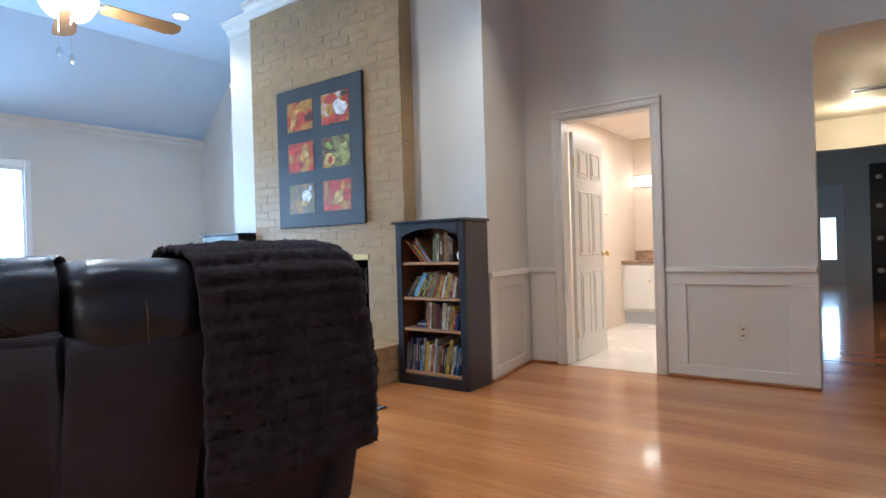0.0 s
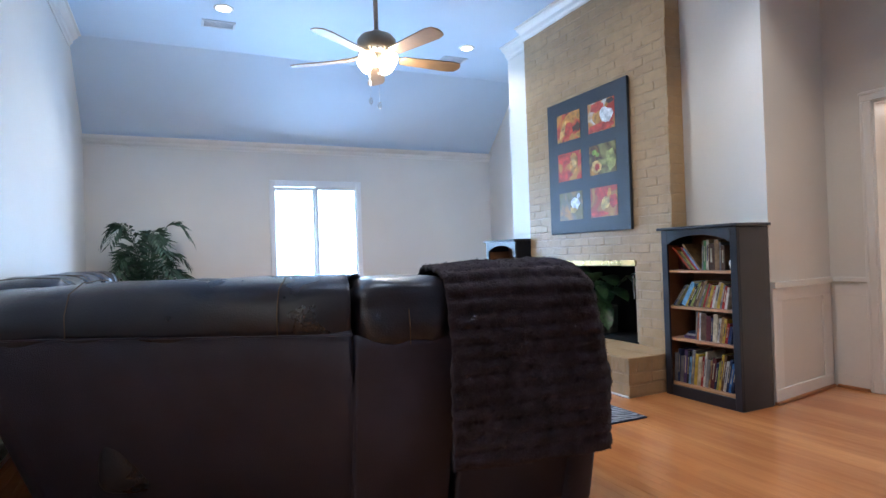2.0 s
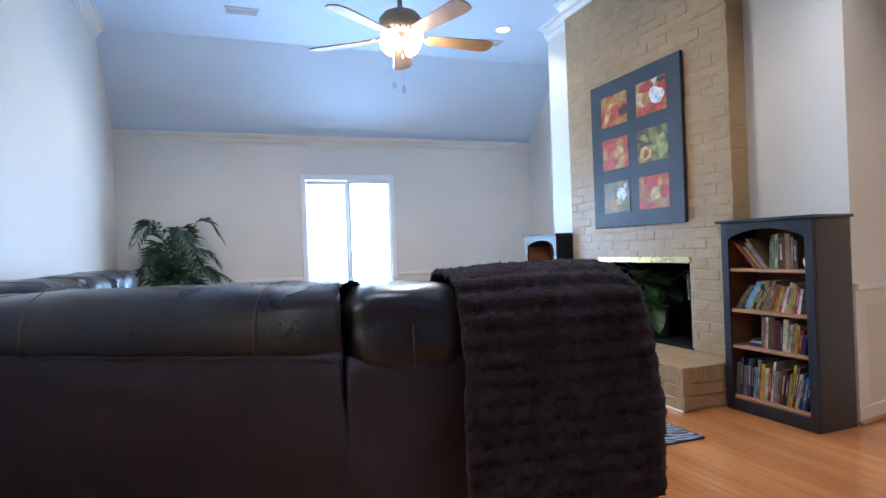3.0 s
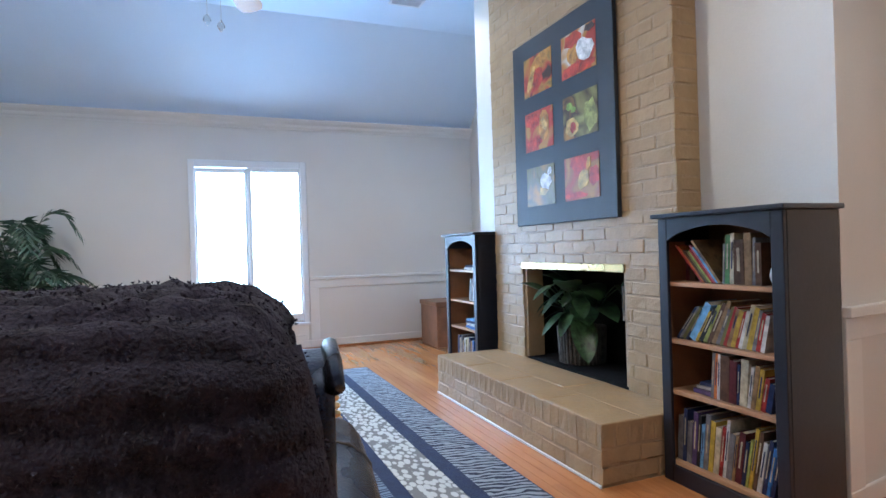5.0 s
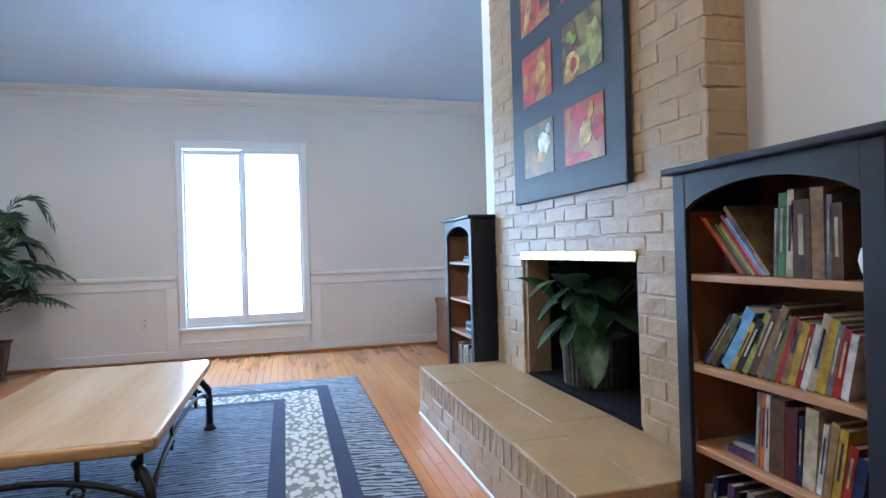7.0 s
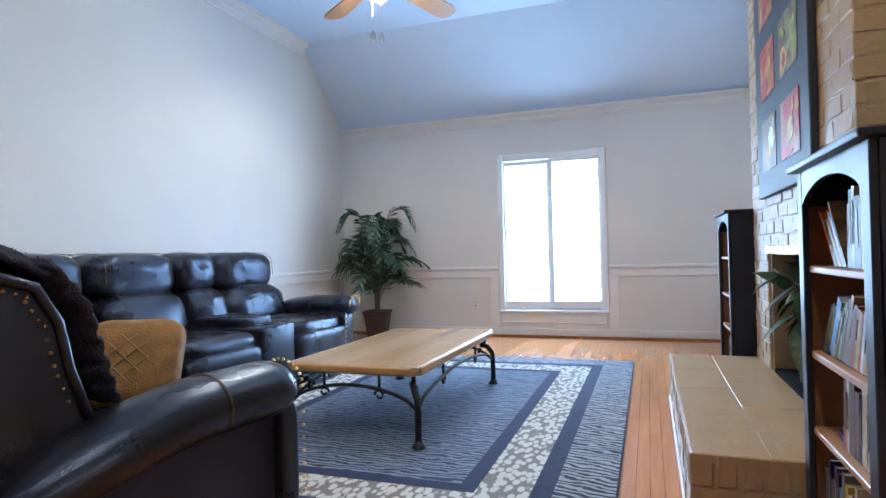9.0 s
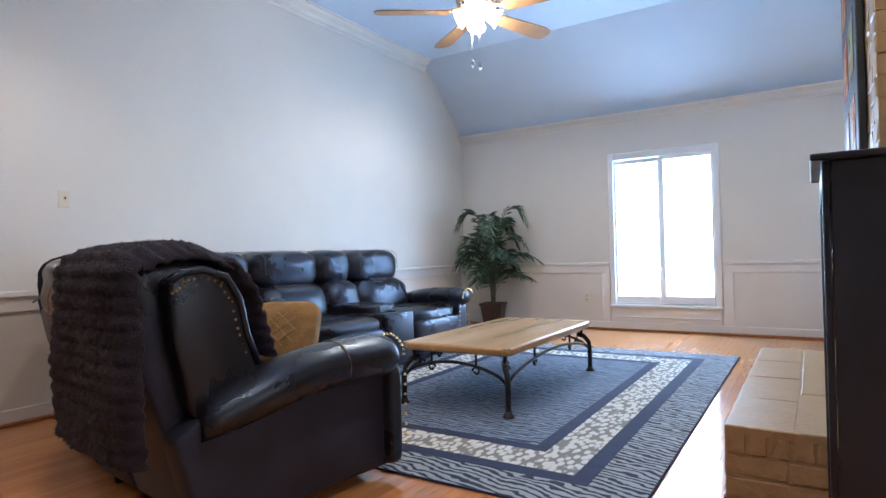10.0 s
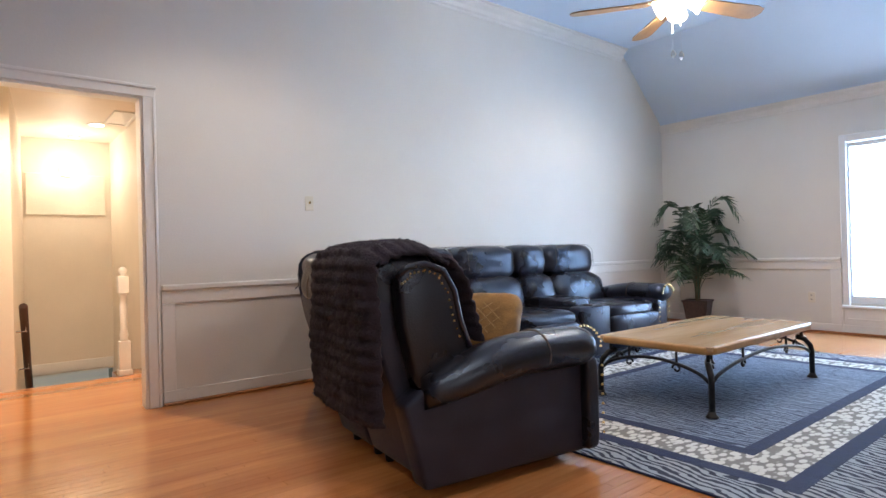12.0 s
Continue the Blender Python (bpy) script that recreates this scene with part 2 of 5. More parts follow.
def prism(poly, axis, a, b, bevel=0.0, bm=None, seg=2):
    """poly in the two other axes (in x, y, z order), run from a to b along axis."""
    own = bmesh.new()
    ends = []
    for v in (a, b):
        ring = []
        for p, q in poly:
            ring.append(own.verts.new({"x": (v, p, q), "y": (p, v, q), "z": (p, q, v)}[axis]))
        ends.append(ring)
    n = len(poly)
    for k in range(n):
        own.faces.new((ends[0][k], ends[0][(k + 1) % n], ends[1][(k + 1) % n], ends[1][k]))
    own.faces.new(ends[0])
    own.faces.new(ends[1])
    bmesh.ops.recalc_face_normals(own, faces=own.faces)
    if bevel:
        bmesh.ops.bevel(own, geom=list(own.edges), offset=bevel, segments=seg, affect="EDGES", profile=0.5, clamp_overlap=True)
    return merge(bm, own)


def puff(x0, x1, y0, y1, z0, z1, e=0.35, n=14, sag=0.0, lean=0.0, bm=None, lump=0.0):
    """A stuffed cushion: a rounded block whose squareness e goes from 0 (box) to 1 (ball)."""
    own = bmesh.new()
    bmesh.ops.create_cube(own, size=2.0)
    bmesh.ops.subdivide_edges(own, edges=list(own.edges), cuts=n, use_grid_fill=True)
    p = 2 / max(e, 0.05)
    for v in own.verts:
        c = v.co
        k = (abs(c.x) ** p + abs(c.y) ** p + abs(c.z) ** p) ** (1 / p)
        c = c / k
        if lump:
            c = c * (1 + lump * noise.noise(Vector((c.x * 2.1 + x0 * 7, c.y * 2.1 + y0 * 5, c.z * 2.1))))
        zz = c.z - (sag * (1 - c.x * c.x) * (1 - c.y * c.y) if c.z > 0 else 0)
        yy = c.y + lean * c.z
        v.co = Vector(((x0 + x1) / 2 + c.x * (x1 - x0) / 2, (y0 + y1) / 2 + yy * (y1 - y0) / 2, (z0 + z1) / 2 + zz * (z1 - z0) / 2))
    return merge(bm, own)


def frame_ring(x0, x1, y0, y1, w, z0, z1):
    """A flat rectangular ring of width w."""
    bm = bmesh.new()
    loops = []
    for d in (0.0, w):
        for z in (z0, z1):
            loops.append([bm.verts.new(c) for c in ((x0 + d, y0 + d, z), (x1 - d, y0 + d, z), (x1 - d, y1 - d, z), (x0 + d, y1 - d, z))])
    low, top, low_in, top_in = loops
    for a, b in ((low, top), (top, top_in), (top_in, low_in), (low_in, low)):
        for k in range(4):
            bm.faces.new((a[k], a[(k + 1) % 4], b[(k + 1) % 4], b[k]))
    return bm


# ---- the large structure ----
YL, YR, XW, XE, ZC = -0.52, 4.95, -7.2, 3.4, 3.51
T = 0.12
structure = lambda ob, label, cat="wall": tagged(ob, label, cat, kind="structure")

floor = structure(part("floor", box(XW, XE, YL, YR, -0.12, -0.008), GAP), "glossy honey-stained oak strip floor", "floor")

# left wall with the doorway to the stair hall
LD0, LD1, LDZ = -0.72, 0.22, 2.11
bm = box(XW - T, LD0, YL - T, YL, -0.1, ZC + 0.1)
box(LD1, XE + T, YL - T, YL, -0.1, ZC + 0.1, bm=bm)
box(LD0, LD1, YL - T, YL, LDZ, ZC + 0.1, bm=bm)
structure(part("wall_left", bm, WALL), "off-white painted wall above white wainscot")

# window wall
WY0, WY1, WZ0, WZ1 = 1.62, 2.80, 0.335, 2.10
bm = box(XW - T, XW, YL, WY0, -0.1, 2.75)
box(XW - T, XW, WY1, YR + T, -0.1, 2.75, bm=bm)
box(XW - T, XW, WY0, WY1, -0.1, WZ0, bm=bm)
box(XW - T, XW, WY0, WY1, WZ1, 2.75, bm=bm)
structure(part("wall_window", bm, WALL), "off-white painted wall with a tall window")

# fireplace wall: the bumped-out block beside the chimney, recesses, bathroom doorway and hall opening
BD0, BD1, BDZ = -1.695, -0.925, 2.09
HO0, HO1, HOZ = 0.14, 1.58, 2.385
for x0, x1, z0 in ((XW - T, BD0, -0.1), (BD1, HO0, -0.1), (BD0, BD1, BDZ), (HO1, XE + T, -0.1)):
    structure(part("wall_fireplace", box(x0, x1, YR, YR + T, z0, ZC + 0.1), WALL), "beige painted wall above white wainscot")
bm = box(HO0, HO1, YR, YR + T, HOZ, ZC + 0.1)
for sx, cx in ((1, HO0), (-1, HO1)):
    arc = [(cx, HOZ + 0.01), (cx, HOZ - 0.05)] + [(cx + sx * 0.05 * (1 - math.cos(a)), HOZ - 0.05 + 0.05 * math.sin(a)) for a in (0.3, 0.65, 1.0, 1.35)] + [(cx + sx * 0.05, HOZ + 0.01)]
    prism(arc, "y", YR + 0.001, YR + T - 0.001, bm=bm)
structure(part("wall_over_opening", bm, WALL), "beige painted wall over the round-cornered hall opening")
bm = prism([(-5.14, 4.07), (-4.3, 4.07), (-4.3, 4.4), (-2.72, 4.4), (-2.72, 4.07), (-1.9, 4.07), (-2.035, YR), (-5.14, YR)], "z", -0.1, ZC + 0.05)
structure(part("wall_chimney_block", bm, WALL), "white painted wall block beside the chimney")
# this end is out of view; the wall is added to close the room
structure(part("wall_back_unseen", box(XE, XE + T, YL - T, YR + T, -0.1, ZC + 0.1), WALL), "plain off-white wall, unseen, added to close the room")
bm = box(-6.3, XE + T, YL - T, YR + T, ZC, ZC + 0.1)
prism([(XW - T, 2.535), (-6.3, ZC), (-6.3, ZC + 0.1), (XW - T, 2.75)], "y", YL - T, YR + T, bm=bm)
structure(part("ceiling", bm, CEIL), "ceiling with blue daylight in its colour, sloping down to the window wall", "ceiling")


def crown(name, poly, axis, a, b, label="white stepped crown moulding"):
    return structure(part(name, prism(poly, axis, a, b), TRIM), label, "moulding")


def crown_profile(side, z, s=1.0, sgn=1):
    w, h = 0.10 * s, 0.12 * s
    pts = [(0, 0), (0, -h), (0.012, -h), (0.016, -h * 0.86), (w * 0.3, -h * 0.74), (w * 0.38, -h * 0.5), (w * 0.7, -h * 0.28), (w * 0.8, -h * 0.12), (w, -h * 0.1), (w, 0)]
    return [(side + sgn * p, z + q) for p, q in pts]


crown("trim_crown_left", crown_profile(YL, ZC, 1.15), "x", -6.3, XE)
crown("trim_crown_block_a", crown_profile(4.07, ZC, 1.15, -1), "x", -5.14, -4.55)
crown("trim_crown_block_b", crown_profile(4.07, ZC, 1.15, -1), "x", -2.585, -1.9)
crown("trim_crown_chimney", crown_profile(3.913, ZC, 1.15, -1), "x", -4.56, -2.575)
crown("trim_crown_door", crown_profile(YR, ZC, 1.15, -1), "x", -2.02, XE)
crown("trim_crown_recess", crown_profile(YR, ZC, 1.15, -1), "x", -6.3, -5.14)
crown("trim_crown_window", crown_profile(XW, 2.64, 0.95), "y", YL, YR)


# ---- wainscot, rails and baseboards ----
def wainscot(name, axis, plane, sgn, a, b, panels, label="white panelled wainscot with chair rail"):
    """A run from a to b on the wall at plane, facing sgn; panels: recesses (a, b)."""
    root = thing(name, label, "wainscot", kind="structure")

    def slab(u0, u1, d0, d1, z0, z1, nm, mt=TRIM, bev=0.003):
        p0, p1 = sorted((plane + sgn * d0, plane + sgn * d1))
        bm = box(u0, u1, p0, p1, z0, z1, bev) if axis == "x" else box(p0, p1, u0, u1, z0, z1, bev)
        return part(nm, bm, mt, root)

    slab(a, b, 0, 0.032, 0.79, 0.832, "chair_rail", bev=0.008)
    slab(a, b, 0, 0.014, 0.70, 0.79, "top_board")
    slab(a, b, 0, 0.016, 0.02, 0.10, "baseboard", bev=0.004)
    slab(a, b, 0, 0.03, 0.0, 0.02, "shoe_moulding", SHOE, 0.006)
    edges = [a] + [v for p in panels for v in p] + [b]
    for u0, u1 in zip(edges[::2], edges[1::2]):
        if u1 - u0 > 0.005:
            slab(u0, u1, 0, 0.014, 0.10, 0.70, "stile")
    return root


wainscot("wainscot_left", "x", YL, 1, XW, LD0 - 0.095, [(-7.1, -5.4), (-5.25, -3.2), (-3.05, -0.9)])
wainscot("wainscot_left_near", "x", YL, 1, LD1 + 0.095, XE, [(0.45, 1.8), (1.95, 3.2)])
wainscot("wainscot_window_a", "y", XW, 1, YL + 0.034, 1.575, [(-0.3, 1.47)])
wainscot("wainscot_window_b", "y", XW, 1, 2.845, YR - 0.034, [(2.95, 4.75)])
wainscot("wainscot_door", "x", YR, -1, BD1 + 0.08, HO0, [(-0.70, -0.03)])
wainscot("wainscot_door_corner", "x", YR, -1, -2.0, BD0 - 0.06, [])
wainscot("wainscot_hall_side", "x", YR, -1, HO1, XE, [(1.7, 3.2)])
wainscot("wainscot_recess", "x", YR, -1, XW + 0.034, -5.15, [(-7.1, -5.3)])
# the short return wall, slightly out of square
ret = thing("wainscot_return", "white panelled wainscot on the short return wall", "wainscot", kind="structure", m=pose(-1.9, 4.07, 0, 0, 0, math.degrees(math.atan2(0.88, -0.135))))
for nm, u0, u1, d, z0, z1, mt in (("chair_rail", 0, 0.85, 0.032, 0.79, 0.832, TRIM), ("top_board", 0, 0.85, 0.014, 0.70, 0.79, TRIM), ("baseboard", 0, 0.85, 0.016, 0.02, 0.1, TRIM),
                                  ("shoe_moulding", 0, 0.85, 0.03, 0, 0.02, SHOE), ("stile", 0, 0.12, 0.014, 0.1, 0.70, TRIM), ("stile", 0.73, 0.85, 0.014, 0.1, 0.70, TRIM)):
    part(nm, box(u0, u1, -d, 0, z0, z1, 0.003), mt, ret)


def casing(name, x0, x1, z1, y, sgn, w=0.075):
    """Moulded door casing on a wall along x."""
    root = thing(name, "white moulded door casing", "door frame", kind="structure")
    for u0, u1 in ((x0 - w, x0 - 0.004), (x1 + 0.004, x1 + w)):
        a, b = sorted((y, y + sgn * 0.02))
        bm = box(u0, u1, a, b, 0, z1 + 0.004, 0.004)
        c, d = sorted((y, y + sgn * 0.03))
        o = (u0, u0 + 0.022) if u0 < x0 else (u1 - 0.022, u1)
        box(o[0], o[1], c, d, 0, z1 + 0.004, 0.006, bm=bm)
        part("jamb_casing", bm, TRIM, root)
    a, b = sorted((y, y + sgn * 0.02))
    bm = box(x0 - w, x1 + w, a, b, z1 + 0.004, z1 + w, 0.004)
    c, d = sorted((y, y + sgn * 0.034))
    box(x0 - w - 0.006, x1 + w + 0.006, c, d, z1 + w - 0.025, z1 + w, 0.006, bm=bm)
    part("head_casing", bm, TRIM, root)
    yy = sorted((y, y - sgn * T))
    for u0, u1 in ((x0 - 0.004, x0 + 0.012), (x1 - 0.012, x1 + 0.004)):
        part("jamb", box(u0, u1, yy[0] - 0.002, yy[1] + 0.002, 0, z1), TRIM, root)
    part("head_jamb", box(x0, x1, yy[0] - 0.002, yy[1] + 0.002, z1 - 0.012, z1 + 0.004), TRIM, root)
    return root


casing("door_frame_bath", BD0, BD1, BDZ, YR, -1)
casing("door_frame_stairs", LD0, LD1, LDZ, YL, 1, 0.085)

# ---- window ----
win = thing("window_1", "tall white double window blown out by daylight", "window", kind="structure")
for nm, b4 in (("side_casing", (WY0 - 0.035, WY0 + 0.03, WZ0 - 0.03, WZ1 + 0.06)), ("side_casing", (WY1 - 0.03, WY1 + 0.04, WZ0 - 0.03, WZ1 + 0.06)), ("head_casing", (WY0 + 0.03, WY1 - 0.03, WZ1 - 0.02, WZ1 + 0.06))):
    part(nm, box(XW - 0.06, XW + 0.03, *b4, 0.006), WINW, win)
part("window_sill", box(XW - 0.06, XW + 0.05, WY0 - 0.04, WY1 + 0.045, WZ0 - 0.05, WZ0 - 0.02, 0.006), WINW, win)
part("apron", box(XW, XW + 0.018, WY0 - 0.02, WY1 + 0.02, 0.1, 0.29, 0.004), TRIM, win)
part("apron_moulding", box(XW + 0.018, XW + 0.03, WY0 + 0.01, WY1 - 0.01, 0.16, 0.175, 0.004), TRIM, win)
part("baseboard", box(XW, XW + 0.018, 1.575, 2.845, 0.02, 0.1, 0.003), TRIM, win)
part("shoe_moulding", box(XW, XW + 0.03, 1.575, 2.845, 0, 0.02, 0.006), SHOE, win)
for nm, y0, y1, z0, z1, xo in (("left_sash", 1.63, 2.205, 0.33, 2.075, 0.0), ("right_sash", 2.195, 2.79, 0.335, 2.085, 0.03)):
    bm = bmesh.new()
    xx = XW - 0.045 + xo
    st = 0.04
    for q in ((y0, y0 + st, z0, z1), (y1 - st, y1, z0, z1), (y0 + st, y1 - st, z0, z0 + 0.085), (y0 + st, y1 - st, z1 - 0.05, z1)):
        box(xx, xx + 0.028, *q, 0.004, bm=bm)
    sash = part(nm, bm, WINW, win)
    pane = part("pane", box(xx + 0.012, xx + 0.016, y0 + st - 0.005, y1 - st + 0.005, z0 + 0.08, z1 - 0.045), GLASS, sash)
    pane.visible_shadow = False
    lt = part("latch", box(xx + 0.028, xx + 0.04, y0 + 0.012, y0 + 0.026, 1.15, 1.23, 0.003), WINW, sash)

# ---- chimney, hearth and firebox ----
CX0, CX1, CY, HX0, HX1, HY, HZ = -4.55, -2.585, 3.912, -4.56, -2.545, 3.388, 0.292
FX0, FX1, FZ1 = -4.12, -2.985, 0.997
COURSE, BL = 0.0765, 0.216
chim = tagged(part("chimney", box(CX0 + 0.006, FX0, CY + 0.0008, 4.07, 0, ZC), MORTAR), "cream-painted brick chimney breast with a firebox", "fireplace", kind="structure")
part("core", box(FX1, CX1 - 0.0045, CY + 0.0008, 4.07, 0, ZC), MORTAR, chim)
part("lintel_core", box(FX0, FX1, CY + 0.0008, 4.07, FZ1, ZC), MORTAR, chim)
bm = box(FX0 - 0.02, FX1 + 0.02, 4.36, 4.39, HZ - 0.02, FZ1 + 0.03)
box(FX0 - 0.02, FX0, 4.07, 4.36, HZ - 0.02, FZ1 + 0.03, bm=bm)
box(FX1, FX1 + 0.02, 4.07, 4.36, HZ - 0.02, FZ1 + 0.03, bm=bm)
box(FX0, FX1, CY + 0.1, 4.36, FZ1, FZ1 + 0.03, bm=bm)
part("firebox", bm, SOOT, chim, "sooty black firebox")
part("firebox_floor", box(FX0, FX1, CY + 0.02, 4.36, HZ - 0.02, HZ + 0.012), SOOT, chim, "dark firebox floor")
part("brass_lintel", box(FX0 - 0.004, FX1 + 0.004, CY - 0.012, CY + 0.02, FZ1 - 0.05, FZ1 - 0.002, 0.004), BRASS, chim, "polished brass lintel bar")
for sx, xa in ((1, FX0), (-1, FX1)):
    xs = sorted((xa, xa + sx * 0.03))
    part("firebox_reveal", box(xs[0], xs[1], CY + 0.014, 4.06, HZ + 0.012, FZ1 - 0.05), MORTAR, chim)
part("damper_chain", tube([(-3.12, 4.0, 0.86), (-3.12, 4.0, 0.74), (-3.115, 4.0, 0.66)], 0.008), CHROME, chim, "hanging metal damper pull")

hearth = tagged(part("hearth", box(HX0 + 0.006, HX1 - 0.0045, HY + 0.0008, CY + 0.003, 0, HZ - 0.003), MORTAR), "raised cream-painted brick hearth", "hearth", kind="structure")
part("floor_bead", box(HX0, HX1, HY - 0.012, HY - 0.001, 0.0, 0.014, 0.003), TRIM, hearth, "white quarter-round bead")

# ---- bookcases and books ----
SHELF_Z = (0.097, 0.425, 0.66, 0.925)


def bookcase(m, label):
    W, D, H = 0.645, 0.31, 1.24
    root = thing("bookcase", label, "bookcase", "two bookcases", m=m)
    for x0 in (0.0, W - 0.02):
        part("side_panel", box(x0, x0 + 0.02, 0.02, D, 0, H - 0.022, 0.002), BLACKW, root)
    part("back_panel", box(0.02, W - 0.02, D - 0.012, D - 0.004, 0.03, H - 0.022), BACKW, root, "reddish-brown backing board")
    part("top", box(-0.022, W + 0.022, -0.026, D + 0.004, H - 0.02, H, 0.005, seg=2), BLACKW, root)
    for z in SHELF_Z:
        part("shelf", box(0.021, W - 0.021, 0.016, D - 0.012, z - 0.02, z, 0.003), SHELFW, root, "light brown wooden shelf")
    for x0 in (0.0, W - 0.055):
        part("stile", box(x0, x0 + 0.055, 0, 0.018, 0, H - 0.022, 0.003), BLACKW, root)
    n = 14
    low = [(0.055 + (W - 0.11) * i / n, H - 0.125 + 0.062 * math.sin(math.pi * i / n) ** 0.7) for i in range(n + 1)]
    part("arched_valance", prism(low + [(W - 0.055, H - 0.022), (0.055, H - 0.022)], "y", 0.001, 0.017), BLACKW, root)
    part("plinth", box(0.055, W - 0.055, 0.001, 0.017, 0.0, 0.078, 0.002), BLACKW, root)
    for x0 in (0.021, W - 0.028):
        part("inner_lining", box(x0, x0 + 0.007, 0.02, D - 0.013, 0.1, H - 0.13), BACKW, root)
    return root


M1, M2 = pose(-2.525, 3.728, 0), pose(-5.29, 3.775, 0, 0, 0, 0)
bookcase(M1, "black wooden bookcase with arched top, full of books")
bookcase(M2, "black wooden bookcase with arched top, half empty")

BOOKC = {}


def book_mat(c):
    key = tuple(c)
    if key not in BOOKC:
        BOOKC[key] = mat("book_cover", tuple(0.82 * k for k in c), 0.4, var=0.1, scale=24, bump=0.05, bscale=80, col2=tuple(0.45 * k for k in c), rnd=0.1, spec=0.25)
    return BOOKC[key]


NAMES = {"red": (0.42, 0.03, 0.025), "maroon": (0.13, 0.02, 0.025), "blue": (0.05, 0.2, 0.55), "navy": (0.02, 0.035, 0.11), "green": (0.09, 0.22, 0.08), "lime": (0.42, 0.45, 0.1), "cream": (0.6, 0.52, 0.36),
         "white": (0.7, 0.68, 0.64), "tan": (0.36, 0.22, 0.1), "brown": (0.12, 0.06, 0.03), "black": (0.02, 0.02, 0.022), "yellow": (0.6, 0.4, 0.05), "orange": (0.6, 0.16, 0.03), "grey": (0.22, 0.21, 0.22), "sky": (0.2, 0.45, 0.75), "pink": (0.5, 0.12, 0.16), "olive": (0.2, 0.19, 0.06), "purple": (0.12, 0.07, 0.2)}


def book(m, x, z, t, h, d, lean, colour, y=0.045, bar=True):
    """A book on a shelf; lean in degrees to its right. Returns the width that it takes."""
    a = radians(lean)
    x0, x1 = (-t, 0.0) if lean > 0 else (0.0, t)
    take = t / max(0.45, math.cos(a))
    xx = x + (take if lean > 0 else 0)
    root = thing("book", f"{colour} hardback book standing on a shelf" if abs(lean) < 14 else f"{colour} book leaning over on a shelf", "book", "books", m=m @ pose(xx, y, z + 0.001) @ Matrix.Rotation(a, 4, "Y"))
    cv = 0.0022
    bm = box(x0, x0 + cv, 0, d, 0, h)
    box(x1 - cv, x1, 0, d, 0, h, bm=bm)
    box(x0, x1, -cv, 0.0, 0, h, bm=bm)
    part("cover", bm, book_mat(NAMES[colour]), root)
    part("page_block", box(x0 + cv, x1 - cv, 0.001, d - 0.004, 0.003, h - 0.003), PAGES, root, "cream paper pages")
    if bar and t > 0.009 and int(h * 1000 + t * 3000) % 3 != 0:
        light = colour in ("cream", "white", "yellow", "lime", "sky", "tan", "orange")
        c = NAMES["navy"] if light else NAMES["cream"]
        part("spine_label", box(x0 + t * 0.36, x1 - t * 0.36, -cv - 0.0012, -cv - 0.0002, h * (0.3 + 0.2 * ((t * 7000) % 1)), h * 0.82), book_mat(c), root, "printed spine title bar")
    return take


rng = random.Random(5)
# top shelf
x = 0.058
for t, h, l, c in ((0.022, 0.18, 0, "maroon"), (0.03, 0.165, 0, "brown")):
    x += book(M1, x, SHELF_Z[3], t, h, 0.15, l, c, y=0.11) + 0.002
x = 0.212
for t, h, l, c in ((0.007, 0.222, -42, "red"), (0.006, 0.215, -42, "orange"), (0.008, 0.19, -42, "brown"), (0.009, 0.185, -41, "olive"), (0.009, 0.18, -41, "lime"), (0.008, 0.19, -41, "red"), (0.008, 0.21, -40, "pink"), (0.008, 0.2, -40, "sky"), (0.012, 0.235, -39, "tan")):
    x += book(M1, x, SHELF_Z[3], t, h, 0.18, l, c) + 0.0012
x = max(x, 0.325)
for t, h, l, c in ((0.01, 0.17, 3, "grey"), (0.022, 0.205, 3, "green"), (0.02, 0.212, 3, "cream"), (0.05, 0.185, 0, "brown"), (0.034, 0.21, 0, "tan"), (0.013, 0.19, 2, "grey"), (0.028, 0.17, 0, "brown")):
    x += book(M1, x, SHELF_Z[3], t, h, 0.18, l, c) + 0.002
# second shelf
x = 0.05
for t, h, l, c in ((0.012, 0.19, 38, "navy"), (0.014, 0.19, 37, "grey"), (0.018, 0.18, 35, "olive"), (0.012, 0.17, 34, "navy"), (0.034, 0.195, 31, "sky"), (0.014, 0.16, 31, "yellow"), (0.022, 0.17, 30, "black"), (0.018, 0.19, 27, "lime"), (0.022, 0.2, 27, "brown"),
                   (0.02, 0.21, 26, "tan"), (0.018, 0.17, 24, "grey"), (0.016, 0.18, 22, "olive"), (0.016, 0.18, 21, "red"), (0.018, 0.17, 19, "tan"), (0.02, 0.165, 18, "yellow"), (0.014, 0.16, 18, "red"), (0.016, 0.165, 17, "white"), (0.02, 0.19, 16, "cream"), (0.024, 0.18, 15, "yellow"), (0.016, 0.17, 14, "grey"), (0.02, 0.16, 13, "red"), (0.018, 0.15, 12, "white")):
    if x + t / 0.8 + h * math.sin(radians(l)) > 0.605:
        break
    x += book(M1, x, SHELF_Z[2], t, h, 0.18, l, c) + 0.001
